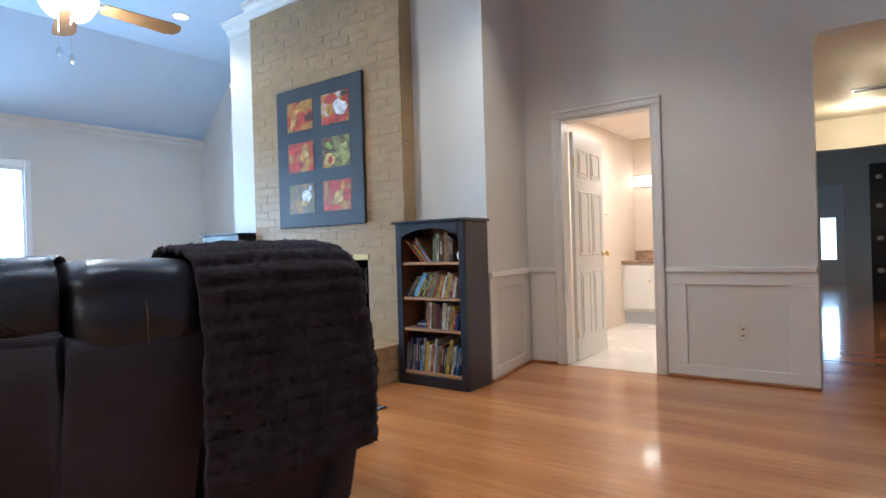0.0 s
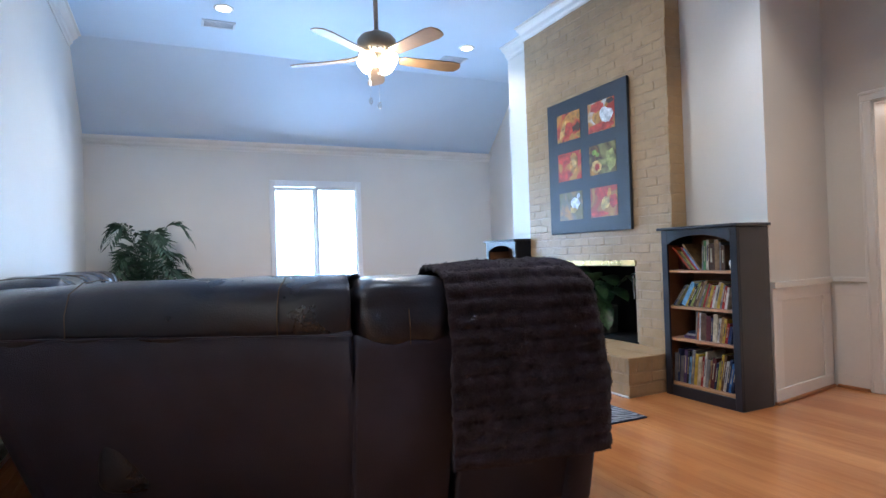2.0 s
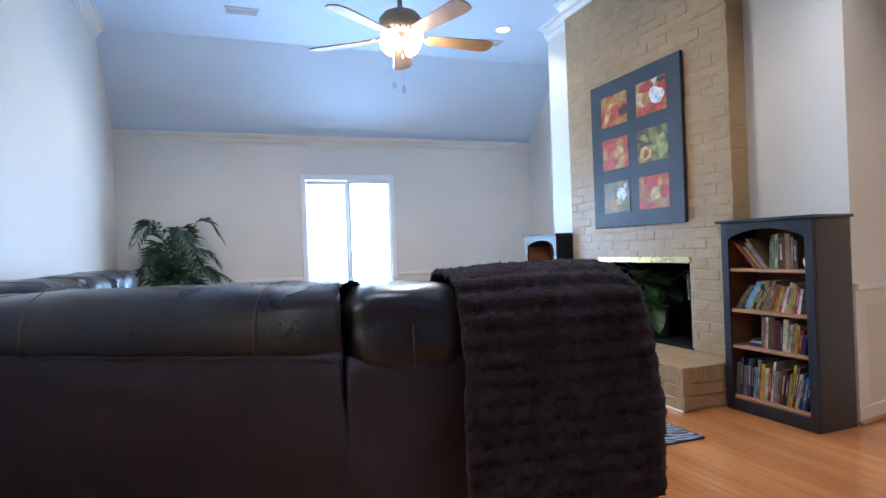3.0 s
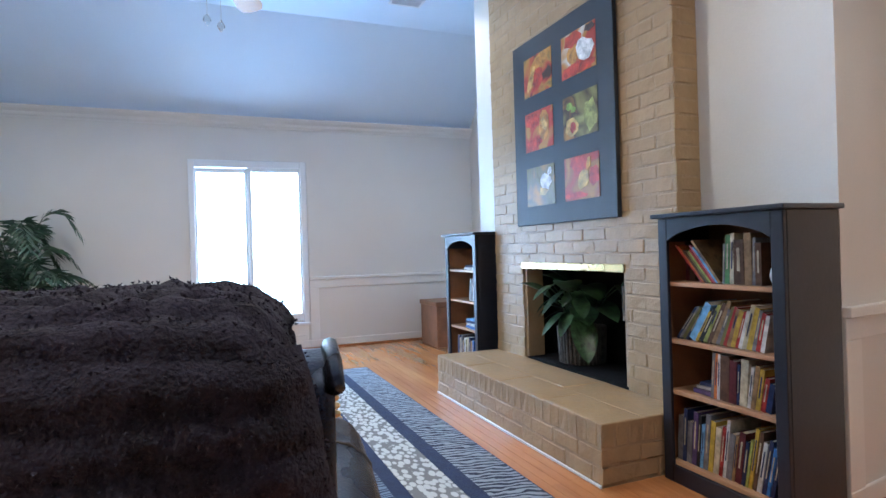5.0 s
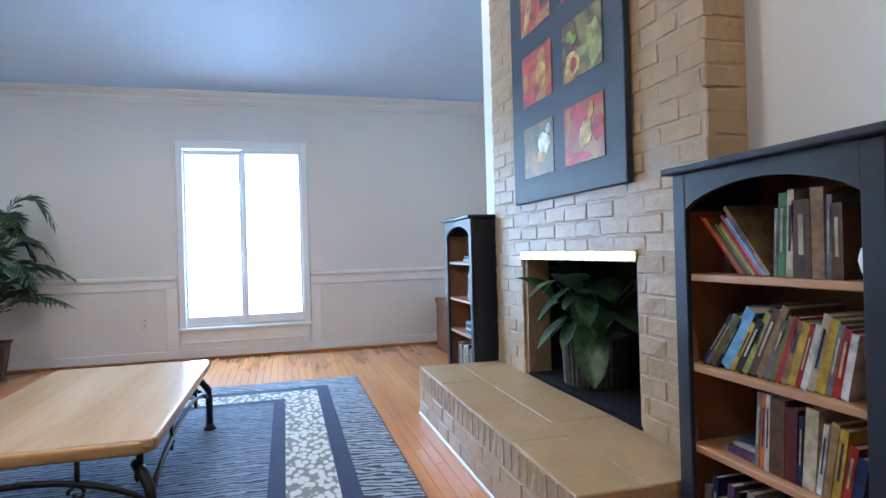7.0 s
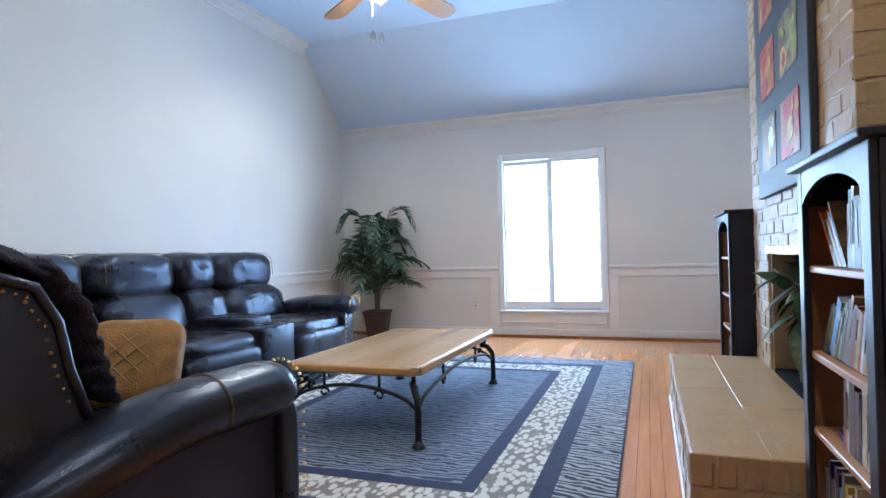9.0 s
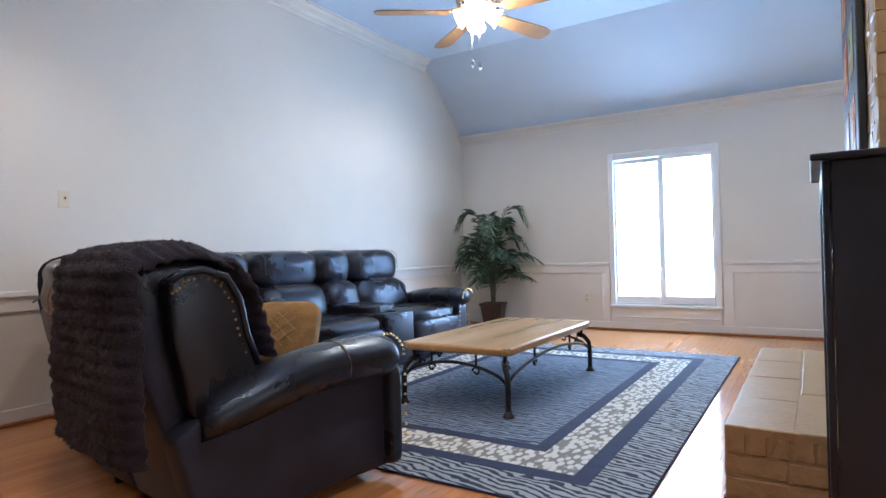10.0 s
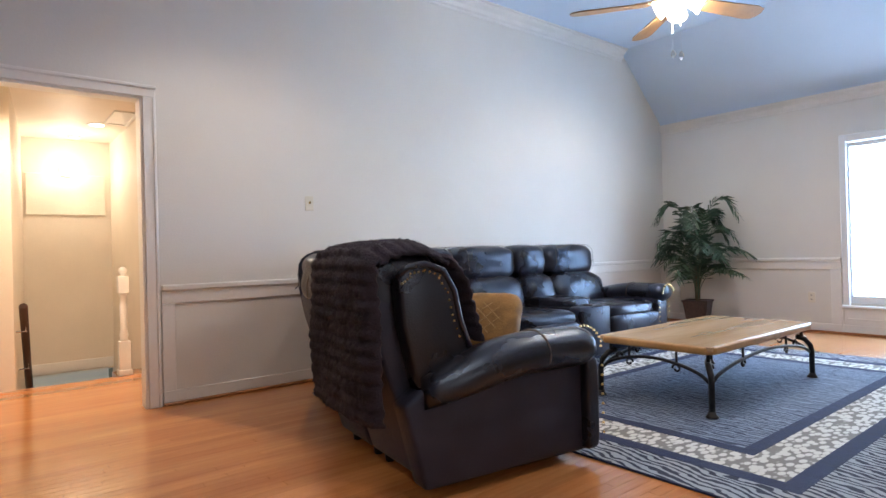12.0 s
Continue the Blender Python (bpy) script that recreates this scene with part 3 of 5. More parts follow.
# third shelf
x = 0.245
for t, h, l, c in ((0.014, 0.2, 5, "grey"), (0.014, 0.2, 5, "orange"), (0.014, 0.2, 4, "white"), (0.045, 0.195, 3, "brown"), (0.035, 0.18, 3, "maroon"), (0.012, 0.17, 4, "navy"), (0.035, 0.195, 5, "cream"), (0.014, 0.17, 9, "white"), (0.02, 0.18, 10, "tan"), (0.02, 0.17, 10, "yellow"), (0.02, 0.14, 12, "red"), (0.024, 0.12, 12, "navy")):
    x += book(M1, x, SHELF_Z[1], t, h, 0.18, l, c) + 0.002
for k, (c, t) in enumerate((("purple", 0.02), ("white", 0.012), ("navy", 0.015))):
    r = thing("book", f"{c} booklet lying flat on a shelf", "book", "books", m=M1 @ pose(0.13 + 0.01 * k, 0.06 + 0.01 * k, SHELF_Z[1] + 0.001 + sum((0.02, 0.012, 0.015)[:k]), 0, 0, 6 * k - 5))
    part("cover", box(0, 0.12, 0, 0.16, 0, t, 0.001), book_mat(NAMES[c]), r)
# bottom shelf
x = 0.04
cols = ("grey", "navy", "grey", "purple", "black", "sky", "grey", "yellow", "cream", "red", "white", "grey", "tan", "maroon", "navy", "lime", "yellow", "brown", "white", "navy", "blue", "navy", "olive", "black", "maroon", "tan")
for i, c in enumerate(cols):
    t = rng.choice((0.012, 0.016, 0.02, 0.024, 0.028))
    if x + t > 0.56:
        break
    x += book(M1, x, SHELF_Z[0], t, rng.uniform(0.19, 0.26), 0.18, 4 + 8 * i / 20, c) + 0.003
# other bookcase
for z, x0, seq in ((SHELF_Z[2], 0.4, (("cream", 0.02, 0.19, 10), ("grey", 0.018, 0.18, 12), ("brown", 0.02, 0.2, 12), ("white", 0.02, 0.18, 12))),
                   (SHELF_Z[0], 0.12, (("navy", 0.03, 0.24, 6), ("cream", 0.024, 0.22, 6), ("grey", 0.03, 0.25, 7), ("tan", 0.024, 0.2, 7), ("white", 0.03, 0.23, 8), ("olive", 0.024, 0.22, 8), ("cream", 0.03, 0.24, 8), ("navy", 0.03, 0.25, 8), ("tan", 0.03, 0.22, 9), ("blue", 0.03, 0.23, 9)))):
    x = x0
    for c, t, h, l in seq:
        x += book(M2, x, z, t, h, 0.18, l, c) + 0.004
for z, seq in ((SHELF_Z[3], ("white", "navy")), (SHELF_Z[1], ("blue", "white", "navy", "sky"))):
    for k, c in enumerate(seq):
        r = thing("book", f"{c} book lying flat on a shelf", "book", "books", m=M2 @ pose(0.3 + 0.02 * (k % 2), 0.05, z + 0.001 + 0.02 * k, 0, 0, 5 * k - 6))
        part("cover", box(0, 0.24, 0, 0.18, 0, 0.019, 0.001), book_mat(NAMES[c]), r)
ball = thing("ornament", "small white round ornament on the top shelf", "ornament", m=M1 @ pose(0.582, 0.05, SHELF_Z[3]))
part("body", lathe([(0.012, 0.0), (0.026, 0.02), (0.032, 0.045), (0.026, 0.07), (0.01, 0.085)], (0, 0, 0)), TRIM, ball, smooth=True)

# storage box in the recess beyond the chimney
bx = thing("storage_box", "brown wooden storage box on the floor beside the bookcase", "box", m=pose(-6.95, 4.12, 0))
part("body", box(0, 0.52, 0, 0.5, 0, 0.46, 0.006), BOXW, bx)
part("lid", box(-0.012, 0.532, -0.012, 0.512, 0.462, 0.515, 0.008), BOXW, bx)

# ---- picture over the fireplace ----
PX0, PX1, PZ0, PZ1, PY = -4.12, -2.99, 1.257, 2.55, 3.895
pic = thing("picture", "large dark canvas with six orange and gold abstract panels", "picture")
part("canvas", box(PX0, PX1, PY - 0.018, PY + 0.012, PZ0, PZ1, 0.004), CANVAS, pic)


def art(name, seed, stops):
    m = mat(name, (0.3, 0.1, 0.03), 0.4, bump=0.15, bscale=200)
    nt = m.node_tree
    geo, wob, vor, rp = nt.nodes.new("ShaderNodeNewGeometry"), nt.nodes.new("ShaderNodeTexNoise"), nt.nodes.new("ShaderNodeTexNoise"), nt.nodes.new("ShaderNodeValToRGB")
    mp = nt.nodes.new("ShaderNodeMapping")
    mp.inputs["Location"].default_value = (seed * 3.1, 0, seed * 1.7)
    nt.links.new(geo.outputs["Position"], mp.inputs[0])
    wob.inputs["Scale"].default_value, wob.inputs["Detail"].default_value, wob.inputs["Distortion"].default_value = 4.2, 2.0, 1.2
    nt.links.new(mp.outputs[0], wob.inputs[0])
    el = rp.color_ramp.elements
    el[0].position, el[0].color = stops[0][0], (*stops[0][1], 1)
    el[1].position, el[1].color = stops[-1][0], (*stops[-1][1], 1)
    for p, c in stops[1:-1]:
        e = el.new(p)
        e.color = (*c, 1)
    nt.links.new(wob.outputs[0], rp.inputs[0])
    nt.links.new(rp.outputs[0], nt.nodes["Principled BSDF"].inputs["Base Color"])
    return m


RED_, GOLD_, DK_, OL_, WH_ = (0.42, 0.045, 0.02), (0.42, 0.2, 0.035), (0.05, 0.025, 0.015), (0.15, 0.12, 0.035), (0.6, 0.6, 0.55)
ARTS = [art("painted_amber", 1, ((0.3, OL_), (0.42, GOLD_), (0.52, RED_), (0.62, DK_))), art("painted_red", 2, ((0.3, RED_), (0.46, RED_), (0.56, GOLD_), (0.7, WH_))),
        art("painted_flame", 3, ((0.3, DK_), (0.42, RED_), (0.54, RED_), (0.62, GOLD_))), art("painted_olive", 4, ((0.3, GOLD_), (0.42, DK_), (0.5, OL_), (0.64, (0.33, 0.32, 0.1)))),
        art("painted_slate", 5, ((0.3, DK_), (0.44, OL_), (0.56, (0.15, 0.12, 0.07)), (0.72, GOLD_))), art("painted_rose", 6, ((0.3, (0.25, 0.06, 0.05)), (0.44, RED_), (0.54, (0.3, 0.09, 0.03)), (0.66, GOLD_)))]
LEAFG_, PALE_, TAN_ = (0.2, 0.3, 0.05), (0.72, 0.75, 0.77), (0.5, 0.33, 0.1)
BRUSH = {}


def stroke(panel, x0, z0, w, h, col, cu, cv, ru, rv, turn, seed, layer, points=11, rough=0.35):
    """A ragged dab of paint round (cu, cv) of a panel, of half sizes ru, rv, turned by degrees."""
    r = random.Random(seed)
    ca, sa = math.cos(radians(turn)), math.sin(radians(turn))
    pts = []
    for i in range(points):
        a = 2 * math.pi * i / points
        q = 1 - rough * r.random() * (1 if i % 2 else 0.3)
        u, v = ru * q * math.cos(a), rv * q * math.sin(a)
        u, v = cu + u * ca - v * sa, cv + u * sa + v * ca
        pts.append((x0 + w * min(0.995, max(0.005, u)), z0 + h * min(0.995, max(0.005, v))))
    if col not in BRUSH:
        BRUSH[col] = mat("brush_paint", col, 0.45, var=0.55, scale=16, bump=0.4, bscale=120)
    part("brush_stroke", prism(pts, "y", PY - 0.0214 - 0.0006 * layer, PY - 0.0206), BRUSH[col], panel, "thick brush stroke")


STROKES = {0: ((GOLD_, 0.6, 0.8, 0.5, 0.22, 35), (RED_, 0.5, 0.38, 0.22, 0.3, -20), (TAN_, 0.27, 0.42, 0.11, 0.36, -22)),
           1: ((RED_, 0.35, 0.82, 0.3, 0.22, 8), (RED_, 0.45, 0.14, 0.6, 0.16, 4), (GOLD_, 0.36, 0.48, 0.2, 0.24, 0), (PALE_, 0.7, 0.5, 0.26, 0.3, 30), (DK_, 0.85, 0.9, 0.16, 0.1, 0)),
           2: ((RED_, 0.3, 0.78, 0.42, 0.2, -8), (RED_, 0.3, 0.18, 0.38, 0.18, 14), (GOLD_, 0.68, 0.58, 0.2, 0.4, 0), (TAN_, 0.7, 0.6, 0.1, 0.2, 20)),
           3: (((0.3, 0.3, 0.08), 0.8, 0.42, 0.2, 0.42, 0), (TAN_, 0.26, 0.27, 0.22, 0.24, 4), (RED_, 0.3, 0.25, 0.1, 0.14, 0), (LEAFG_, 0.2, 0.76, 0.1, 0.1, 0), (LEAFG_, 0.32, 0.66, 0.09, 0.08, 20)),
           4: ((TAN_, 0.64, 0.38, 0.2, 0.16, 24), (PALE_, 0.7, 0.58, 0.2, 0.25, 30), (PALE_, 0.84, 0.83, 0.07, 0.12, -15)),
           5: ((RED_, 0.45, 0.82, 0.32, 0.2, -6), (RED_, 0.86, 0.5, 0.16, 0.26, 0), (RED_, 0.3, 0.1, 0.4, 0.1, 0), (TAN_, 0.57, 0.44, 0.17, 0.26, -18), (GOLD_, 0.72, 0.78, 0.07, 0.16, -10))}
for k in range(6):
    r, c = divmod(k, 2)
    x0 = PX0 + 0.162 + c * 0.468
    z1 = PZ1 - 0.131 - r * 0.3825
    w, h = 0.35, 0.268
    pn = part("painted_panel", box(x0, x0 + w, PY - 0.021, PY - 0.0185, z1 - h, z1), ARTS[k], pic, "abstract painted panel in reds and golds")
    for i, (col, cu, cv, ru, rv, turn) in enumerate(STROKES[k]):
        stroke(pn, x0, z1 - h, w, h, col, cu, cv, ru, rv, turn, 20 * k + i, i)

# ---- rug ----
RX0, RX1, RY0, RY1 = -5.77, -2.12, 0.5, 3.128
rug = thing("rug", "blue and grey animal-print area rug on the floor", "rug")
off = 0.0
for nm, w, mt, z in (("zebra_border", 0.245, ZEBRA, 0.011), ("navy_band", 0.085, NAVY, 0.0125), ("spotted_band", 0.225, SPOTS, 0.011), ("inner_navy_band", 0.075, NAVY, 0.0125)):
    part(nm, frame_ring(RX0 + off, RX1 - off, RY0 + off, RY1 - off, w, 0.0, z), mt, rug)
    off += w
part("zebra_centre", box(RX0 + off, RX1 - off, RY0 + off, RY1 - off, 0.0, 0.011), ZEBRA2, rug)
part("binding", tube([(RX0, RY0, 0.006), (RX1, RY0, 0.006), (RX1, RY1, 0.006), (RX0, RY1, 0.006), (RX0, RY0, 0.006)], 0.006, n=6), NAVY, rug, "dark bound edge")

# ---- coffee table ----
TX0, TX1, TY0, TY1, TZ = -4.645, -3.12, 1.37, 2.165, 0.418
tab = thing("coffee_table", "low pale wooden coffee table on curled wrought-iron legs", "table")
part("tabletop", box(TX0 + 0.012, TX1 - 0.012, TY0 + 0.012, TY1 - 0.012, TZ - 0.03, TZ, 0.004), PINE, tab)
bm = bmesh.new()
ch = 0.05
ring = [(TX0 + ch, TY0), (TX1 - ch, TY0), (TX1, TY0 + ch), (TX1, TY1 - ch), (TX1 - ch, TY1), (TX0 + ch, TY1), (TX0, TY1 - ch), (TX0, TY0 + ch)]
prism(ring, "z", TZ - 0.05, TZ - 0.004, 0.012, bm=bm, seg=3)
part("edge_band", bm, PINE2, tab, "honey-coloured rounded edge", True)
corners = [(TX0 + 0.1, TY0 + 0.08), (TX1 - 0.1, TY0 + 0.08), (TX1 - 0.1, TY1 - 0.08), (TX0 + 0.1, TY1 - 0.08)]
for cx, cy in corners:
    sx, sy = (1 if cx > -3.9 else -1), (1 if cy > 1.75 else -1)
    fx, fy = cx + sx * 0.09, cy + sy * 0.065
    bm = tube([(fx, fy, 0.014), (fx, fy, 0.2), (fx - sx * 0.01, fy - sy * 0.005, 0.25), (cx + sx * 0.05, cy + sy * 0.03, 0.3), (cx, cy, 0.315)], 0.019, n=8)
    lathe([(0.036, 0.0), (0.036, 0.008), (0.024, 0.02), (0.02, 0.035)], (fx, fy, 0.0125), bm=bm, n=12)
    tube([(cx + sx * 0.03, cy + sy * 0.02, 0.3), (cx + sx * 0.03, cy + sy * 0.02, TZ - 0.05)], 0.012, bm=bm)
    # curl
    curl = [(cx - sx * (0.03 + 0.035 * math.cos(a) * (1 - a / 9)), cy, 0.285 + 0.035 * math.sin(a) * (1 - a / 9) - 0.02) for a in [i * 0.5 for i in range(13)]]
    tube(curl, 0.009, bm=bm, n=6)
    part("leg", bm, IRON, tab, "hammered wrought-iron leg", True)


def arch_rail(p, q, rise=0.1):
    p, q = Vector(p), Vector(q)
    pts = [p.lerp(q, i / 16) + Vector((0, 0, rise * math.sin(math.pi * i / 16) ** 0.6)) for i in range(17)]
    bm = tube(pts, 0.011, n=6)
    for f in (0.28, 0.72):
        mid = p.lerp(q, f)
        top = mid + Vector((0, 0, rise * math.sin(math.pi * f) ** 0.6))
        tube([top, (mid.x, mid.y, TZ - 0.05)], 0.008, bm=bm, n=6)
        d = (q - p).normalized() * (1 if f < 0.5 else -1)
        curl = [top - Vector((0, 0, 0.03)) + d * 0.028 * math.cos(a) * (1 - a / 10) + Vector((0, 0, 0.028 * math.sin(a) * (1 - a / 10))) for a in [i * 0.5 for i in range(14)]]
        tube(curl, 0.007, bm=bm, n=6)
    part("stretcher", bm, IRON, tab, "arched wrought-iron stretcher", True)


legp = [(cx + (0.08 if cx > -3.9 else -0.08), cy + (0.055 if cy > 1.75 else -0.055), 0.2) for cx, cy in corners]
for i in range(4):
    arch_rail(legp[i], legp[(i + 1) % 4], 0.11)

# ---- leather sectional ----
NEAR, FARM = pose(-1.1, 1.32, 0, 0, 0, 82.5) @ pose(-1.32, 0, 0), pose(0, -0.42, 0)


def sweep(profile, path, bm=None):
    """profile: (distance inwards, z), closed; path: (x, y, inward x, inward y)."""
    own = bmesh.new()
    rings = [[own.verts.new((x + d * nx, y + d * ny, z)) for d, z in profile] for x, y, nx, ny in path]
    n = len(profile)
    for a, b in zip(rings, rings[1:]):
        for k in range(n):
            own.faces.new((a[k], a[(k + 1) % n], b[(k + 1) % n], b[k]))
    own.faces.new(rings[0])
    own.faces.new(rings[-1])
    bmesh.ops.recalc_face_normals(own, faces=own.faces)
    return merge(bm, own)


REAR = [(0.26, 0.05), (0.23, 0.07), (0.125, 0.4), (0.035, 0.68), (0.012, 0.8), (0.04, 0.83), (0.25, 0.83), (0.3, 0.4), (0.3, 0.05)]


def roll_profile(top=0.965):
    pts = []
    for i in range(20):
        a = 2 * math.pi * i / 20
        c, s = math.cos(a), math.sin(a)
        e = 0.72
        pts.append((0.19 - 0.19 * math.copysign(abs(c) ** e, c), (top + 0.77) / 2 + (top - 0.77) / 2 * math.copysign(abs(s) ** e, s)))
    return pts


def leather_module(m, x0, x1, label, console=False, head=1.055, square=0.55, deep=0.40, lumbar=0.53):
    root = thing("sofa_section", label, "sofa", "sectional sofa", m=m)
    part("rear_panel", prism(REAR, "x", x0 + 0.008, x1 - 0.008, 0.018), LEATHERB, root, "matt dark leather back panel", True)
    part("head_cushion", puff(x0 + 0.004, x1 - 0.004, 0.0, deep, 0.765 if square < 0.5 else 0.72, head, square, 16, lump=0.05), LEATHER, root, smooth=True)
    part("lumbar_cushion", puff(x0 + 0.006, x1 - 0.006, 0.18, lumbar, 0.4, 0.77, 0.55, 14, lean=-0.25, lump=0.05), LEATHER, root, smooth=True)
    for f in ((0.12, 0.88) if not console else (0.5,)):
        xx = x0 + (x1 - x0) * f
        bm = tube([(xx, -0.006, 0.79), (xx, -0.007, 0.86), (xx, 0.02, head - 0.05), (xx, 0.07, head - 0.012), (xx, 0.2, head - 0.003), (xx, deep - 0.07, head - 0.012), (xx, deep - 0.01, head - 0.06), (xx, deep + 0.003, 0.84)], 0.0022, n=5)
        part("stitched_seam", bm, STITCH, root)
    if console:
        part("console_body", box(x0 + 0.004, x1 - 0.004, 0.35, 1.1, 0.06, 0.5, 0.025, seg=3), LEATHER, root, smooth=True)
        part("console_lid", puff(x0 + 0.01, x1 - 0.01, 0.42, 0.92, 0.47, 0.565, 0.3, 10), LEATHER, root, smooth=True)
        part("cup_holder", lathe([(0.042, 0.0), (0.046, 0.004), (0.046, 0.012), (0.036, 0.012)], ((x0 + x1) / 2, 1.0, 0.499), n=20), IRON, root, "dark metal cup holder")
    else:
        part("seat_cushion", puff(x0 + 0.004, x1 - 0.004, 0.34, 1.1, 0.27, 0.49, 0.32, 14, lump=0.03), LEATHER, root, smooth=True)
        part("footrest", puff(x0 + 0.006, x1 - 0.006, 0.95, 1.14, 0.08, 0.40, 0.35, 12, lump=0.02), LEATHER, root, smooth=True)
        part("seat_seam", tube([(x0 + 0.04, 1.02, 0.455), (x0 + (x1 - x0) * 0.3, 1.035, 0.44), ((x0 + x1) / 2, 1.04, 0.436), (x0 + (x1 - x0) * 0.7, 1.035, 0.44), (x1 - 0.04, 1.02, 0.455)], 0.004, n=5), STITCH, root)
    part("base", box(x0 + 0.03, x1 - 0.03, 0.29, 1.04, 0.03, 0.3), LEATHERB, root)
    for fx in (x0 + 0.06, x1 - 0.06):
        for fy in (0.3, 0.98):
            part("foot", lathe([(0.022, 0.0), (0.025, 0.03)], (fx, fy, 0.0125 if fy > 0.9 else 0.001), n=12), IRON, root)
    return root


def rolled_arm(root, x, side, tuck=0.012, length=0.97):
    """An arm whose outer face is at x; side: +1 when it lies towards +x of its seat."""
    xi, xo = (x - 0.2, x) if side > 0 else (x, x + 0.2)
    poly = [(0.2, 0.05), (0.11, 0.40), (0.2, 0.46), (0.45, 0.52), (0.8, 0.55), (1.08, 0.55), (1.1, 0.05)]
    part("arm_panel", prism(poly, "x", xi + 0.02, xo - tuck, 0.02), LEATHERB, root, "dark leather arm side", True)
    own = bmesh.new()
    rings = []
    cxm = (xi + xo) / 2 + side * 0.02
    for i in range(26):
        f = i / 25
        yy = 0.2 + length * f
        zz = 0.44 + 0.11 * math.sin(min(1, f * 1.5) * math.pi / 2)
        rr = 0.118 * (1 - 0.35 * (1 - min(1, f * 3)) ** 2) * (1 if f < 0.9 else math.sqrt(max(0.02, 1 - ((f - 0.9) / 0.1) ** 2 * 0.7)))
        rings.append([own.verts.new((cxm + rr * 1.05 * math.cos(a), yy, zz + rr * 0.8 * math.sin(a))) for a in [2 * math.pi * k / 20 for k in range(20)]])
    for a, b in zip(rings, rings[1:]):
        for k in range(20):
            own.faces.new((a[k], a[(k + 1) % 20], b[(k + 1) % 20], b[k]))
    own.faces.new(rings[0])
    own.faces.new(rings[-1])
    part("arm_roll", own, LEATHER, root, "glossy padded leather arm top", True)
    part("arm_front", puff(xi + 0.02, xo - 0.01, 1.05, 1.125, 0.06, 0.5, 0.25, 8), LEATHER, root, smooth=True)
    bm = bmesh.new()
    for i in range(30):
        if i < 14:
            a = math.pi * i / 13
            p = (cxm - 0.095 * math.cos(a), 0.202 + length, 0.55 + 0.085 * math.sin(a))
        else:
            p = (cxm + (1 if i % 2 else -1) * 0.085, 1.127, 0.5 - 0.028 * ((i - 14) // 2 + 1) * 1.6)
        lathe([(0.0075, -0.003), (0.006, 0.004), (0.002, 0.007)], p, bm=bm, n=6)
    tagged(part("nailhead_trim", bm, BRASS, root, "row of antique brass nailheads"), kind="stuff")
    part("arm_seam", tube([(cxm + 0.124 * math.cos(a), 0.78, 0.55 + 0.096 * math.sin(a)) for a in [-0.4 + i * 0.35 for i in range(12)]], 0.004, n=5), STITCH, root)


end_near = leather_module(NEAR, 1.325, 1.83, "black leather recliner seat with rolled arm and throw", head=1.03, square=0.5, deep=0.37, lumbar=0.49)
rolled_arm(end_near, 1.985, 1, 0.06, 0.91)
wing = [(0.2, 0.42), (0.13, 0.72), (0.115, 0.925), (0.16, 0.955), (0.23, 0.965), (0.32, 0.935), (0.37, 0.85), (0.395, 0.73), (0.44, 0.605), (0.52, 0.5), (0.5, 0.42)]
part("wing", prism(wing, "x", 1.8, 1.9, 0.016), LEATHER, end_near, "leather wing with nailheads", True)
part("wing_welt", tube([(1.9, y, z) for y, z in wing[2:9]], 0.013, n=8), LEATHER, end_near, "glossy rolled leather welt", True)
bm = bmesh.new()
for i in range(22):
    f = i / 21 * 5.6
    k = min(5, int(f))
    p0, p1 = wing[2 + k], wing[3 + k]
    u = f - k
    q = (p0[0] + (p1[0] - p0[0]) * u - (0.032 if k > 2 else -0.012 + 0.012 * k), p0[1] + (p1[1] - p0[1]) * u - 0.036 * max(0.0, 1 - 0.2 * k))
    lathe([(0.006, -0.002), (0.004, 0.004), (0.001, 0.006)], (0, 0, 0), bm=bm, n=6)
    bm.verts.ensure_lookup_table()
    for v in bm.verts[-18:]:
        c = v.co.copy()
        v.co = Vector((1.901 + c.z, q[0] + c.x, q[1] + c.y))
tagged(part("wing_nailheads", bm, BRASS, end_near, "antique brass nailheads"), kind="stuff")
leather_module(NEAR, 0.922, 1.315, "black leather console section between two seats", True, head=1.022, square=0.45)
leather_module(FARM, -3.10, -2.36, "black leather seat section against the wall")
leather_module(FARM, -3.84, -3.11, "black leather seat section against the wall")
leather_module(FARM, -4.26, -3.85, "black leather console section with storage lid", True)
end_far = leather_module(FARM, -5.04, -4.27, "black leather recliner seat with rolled arm")
rolled_arm(end_far, -5.17, -1)

# curved corner section
cor = thing("sofa_corner", "curved black leather corner section of the sectional", "sofa", "sectional sofa")
knots = [(-1.152, 0.925), (-1.25, 0.74), (-1.415, 0.47), (-1.665, 0.1), (-1.755, -0.05), (-1.85, -0.24), (-2.02, -0.36), (-2.2, -0.41), (-2.35, -0.42)]
path = []
for i in range(len(knots) - 1):
    for k in range(6):
        f = k / 6
        p0, p1, p2, p3 = (Vector(knots[max(0, min(len(knots) - 1, i + d))]) for d in (-1, 0, 1, 2))
        q = 0.5 * (2 * p1 + (p2 - p0) * f + (2 * p0 - 5 * p1 + 4 * p2 - p3) * f * f + (3 * p1 - p0 - 3 * p2 + p3) * f ** 3)
        path.append(q)
path.append(Vector(knots[-1]))
tang = [(path[min(i + 1, len(path) - 1)] - path[max(i - 1, 0)]).normalized() for i in range(len(path))]
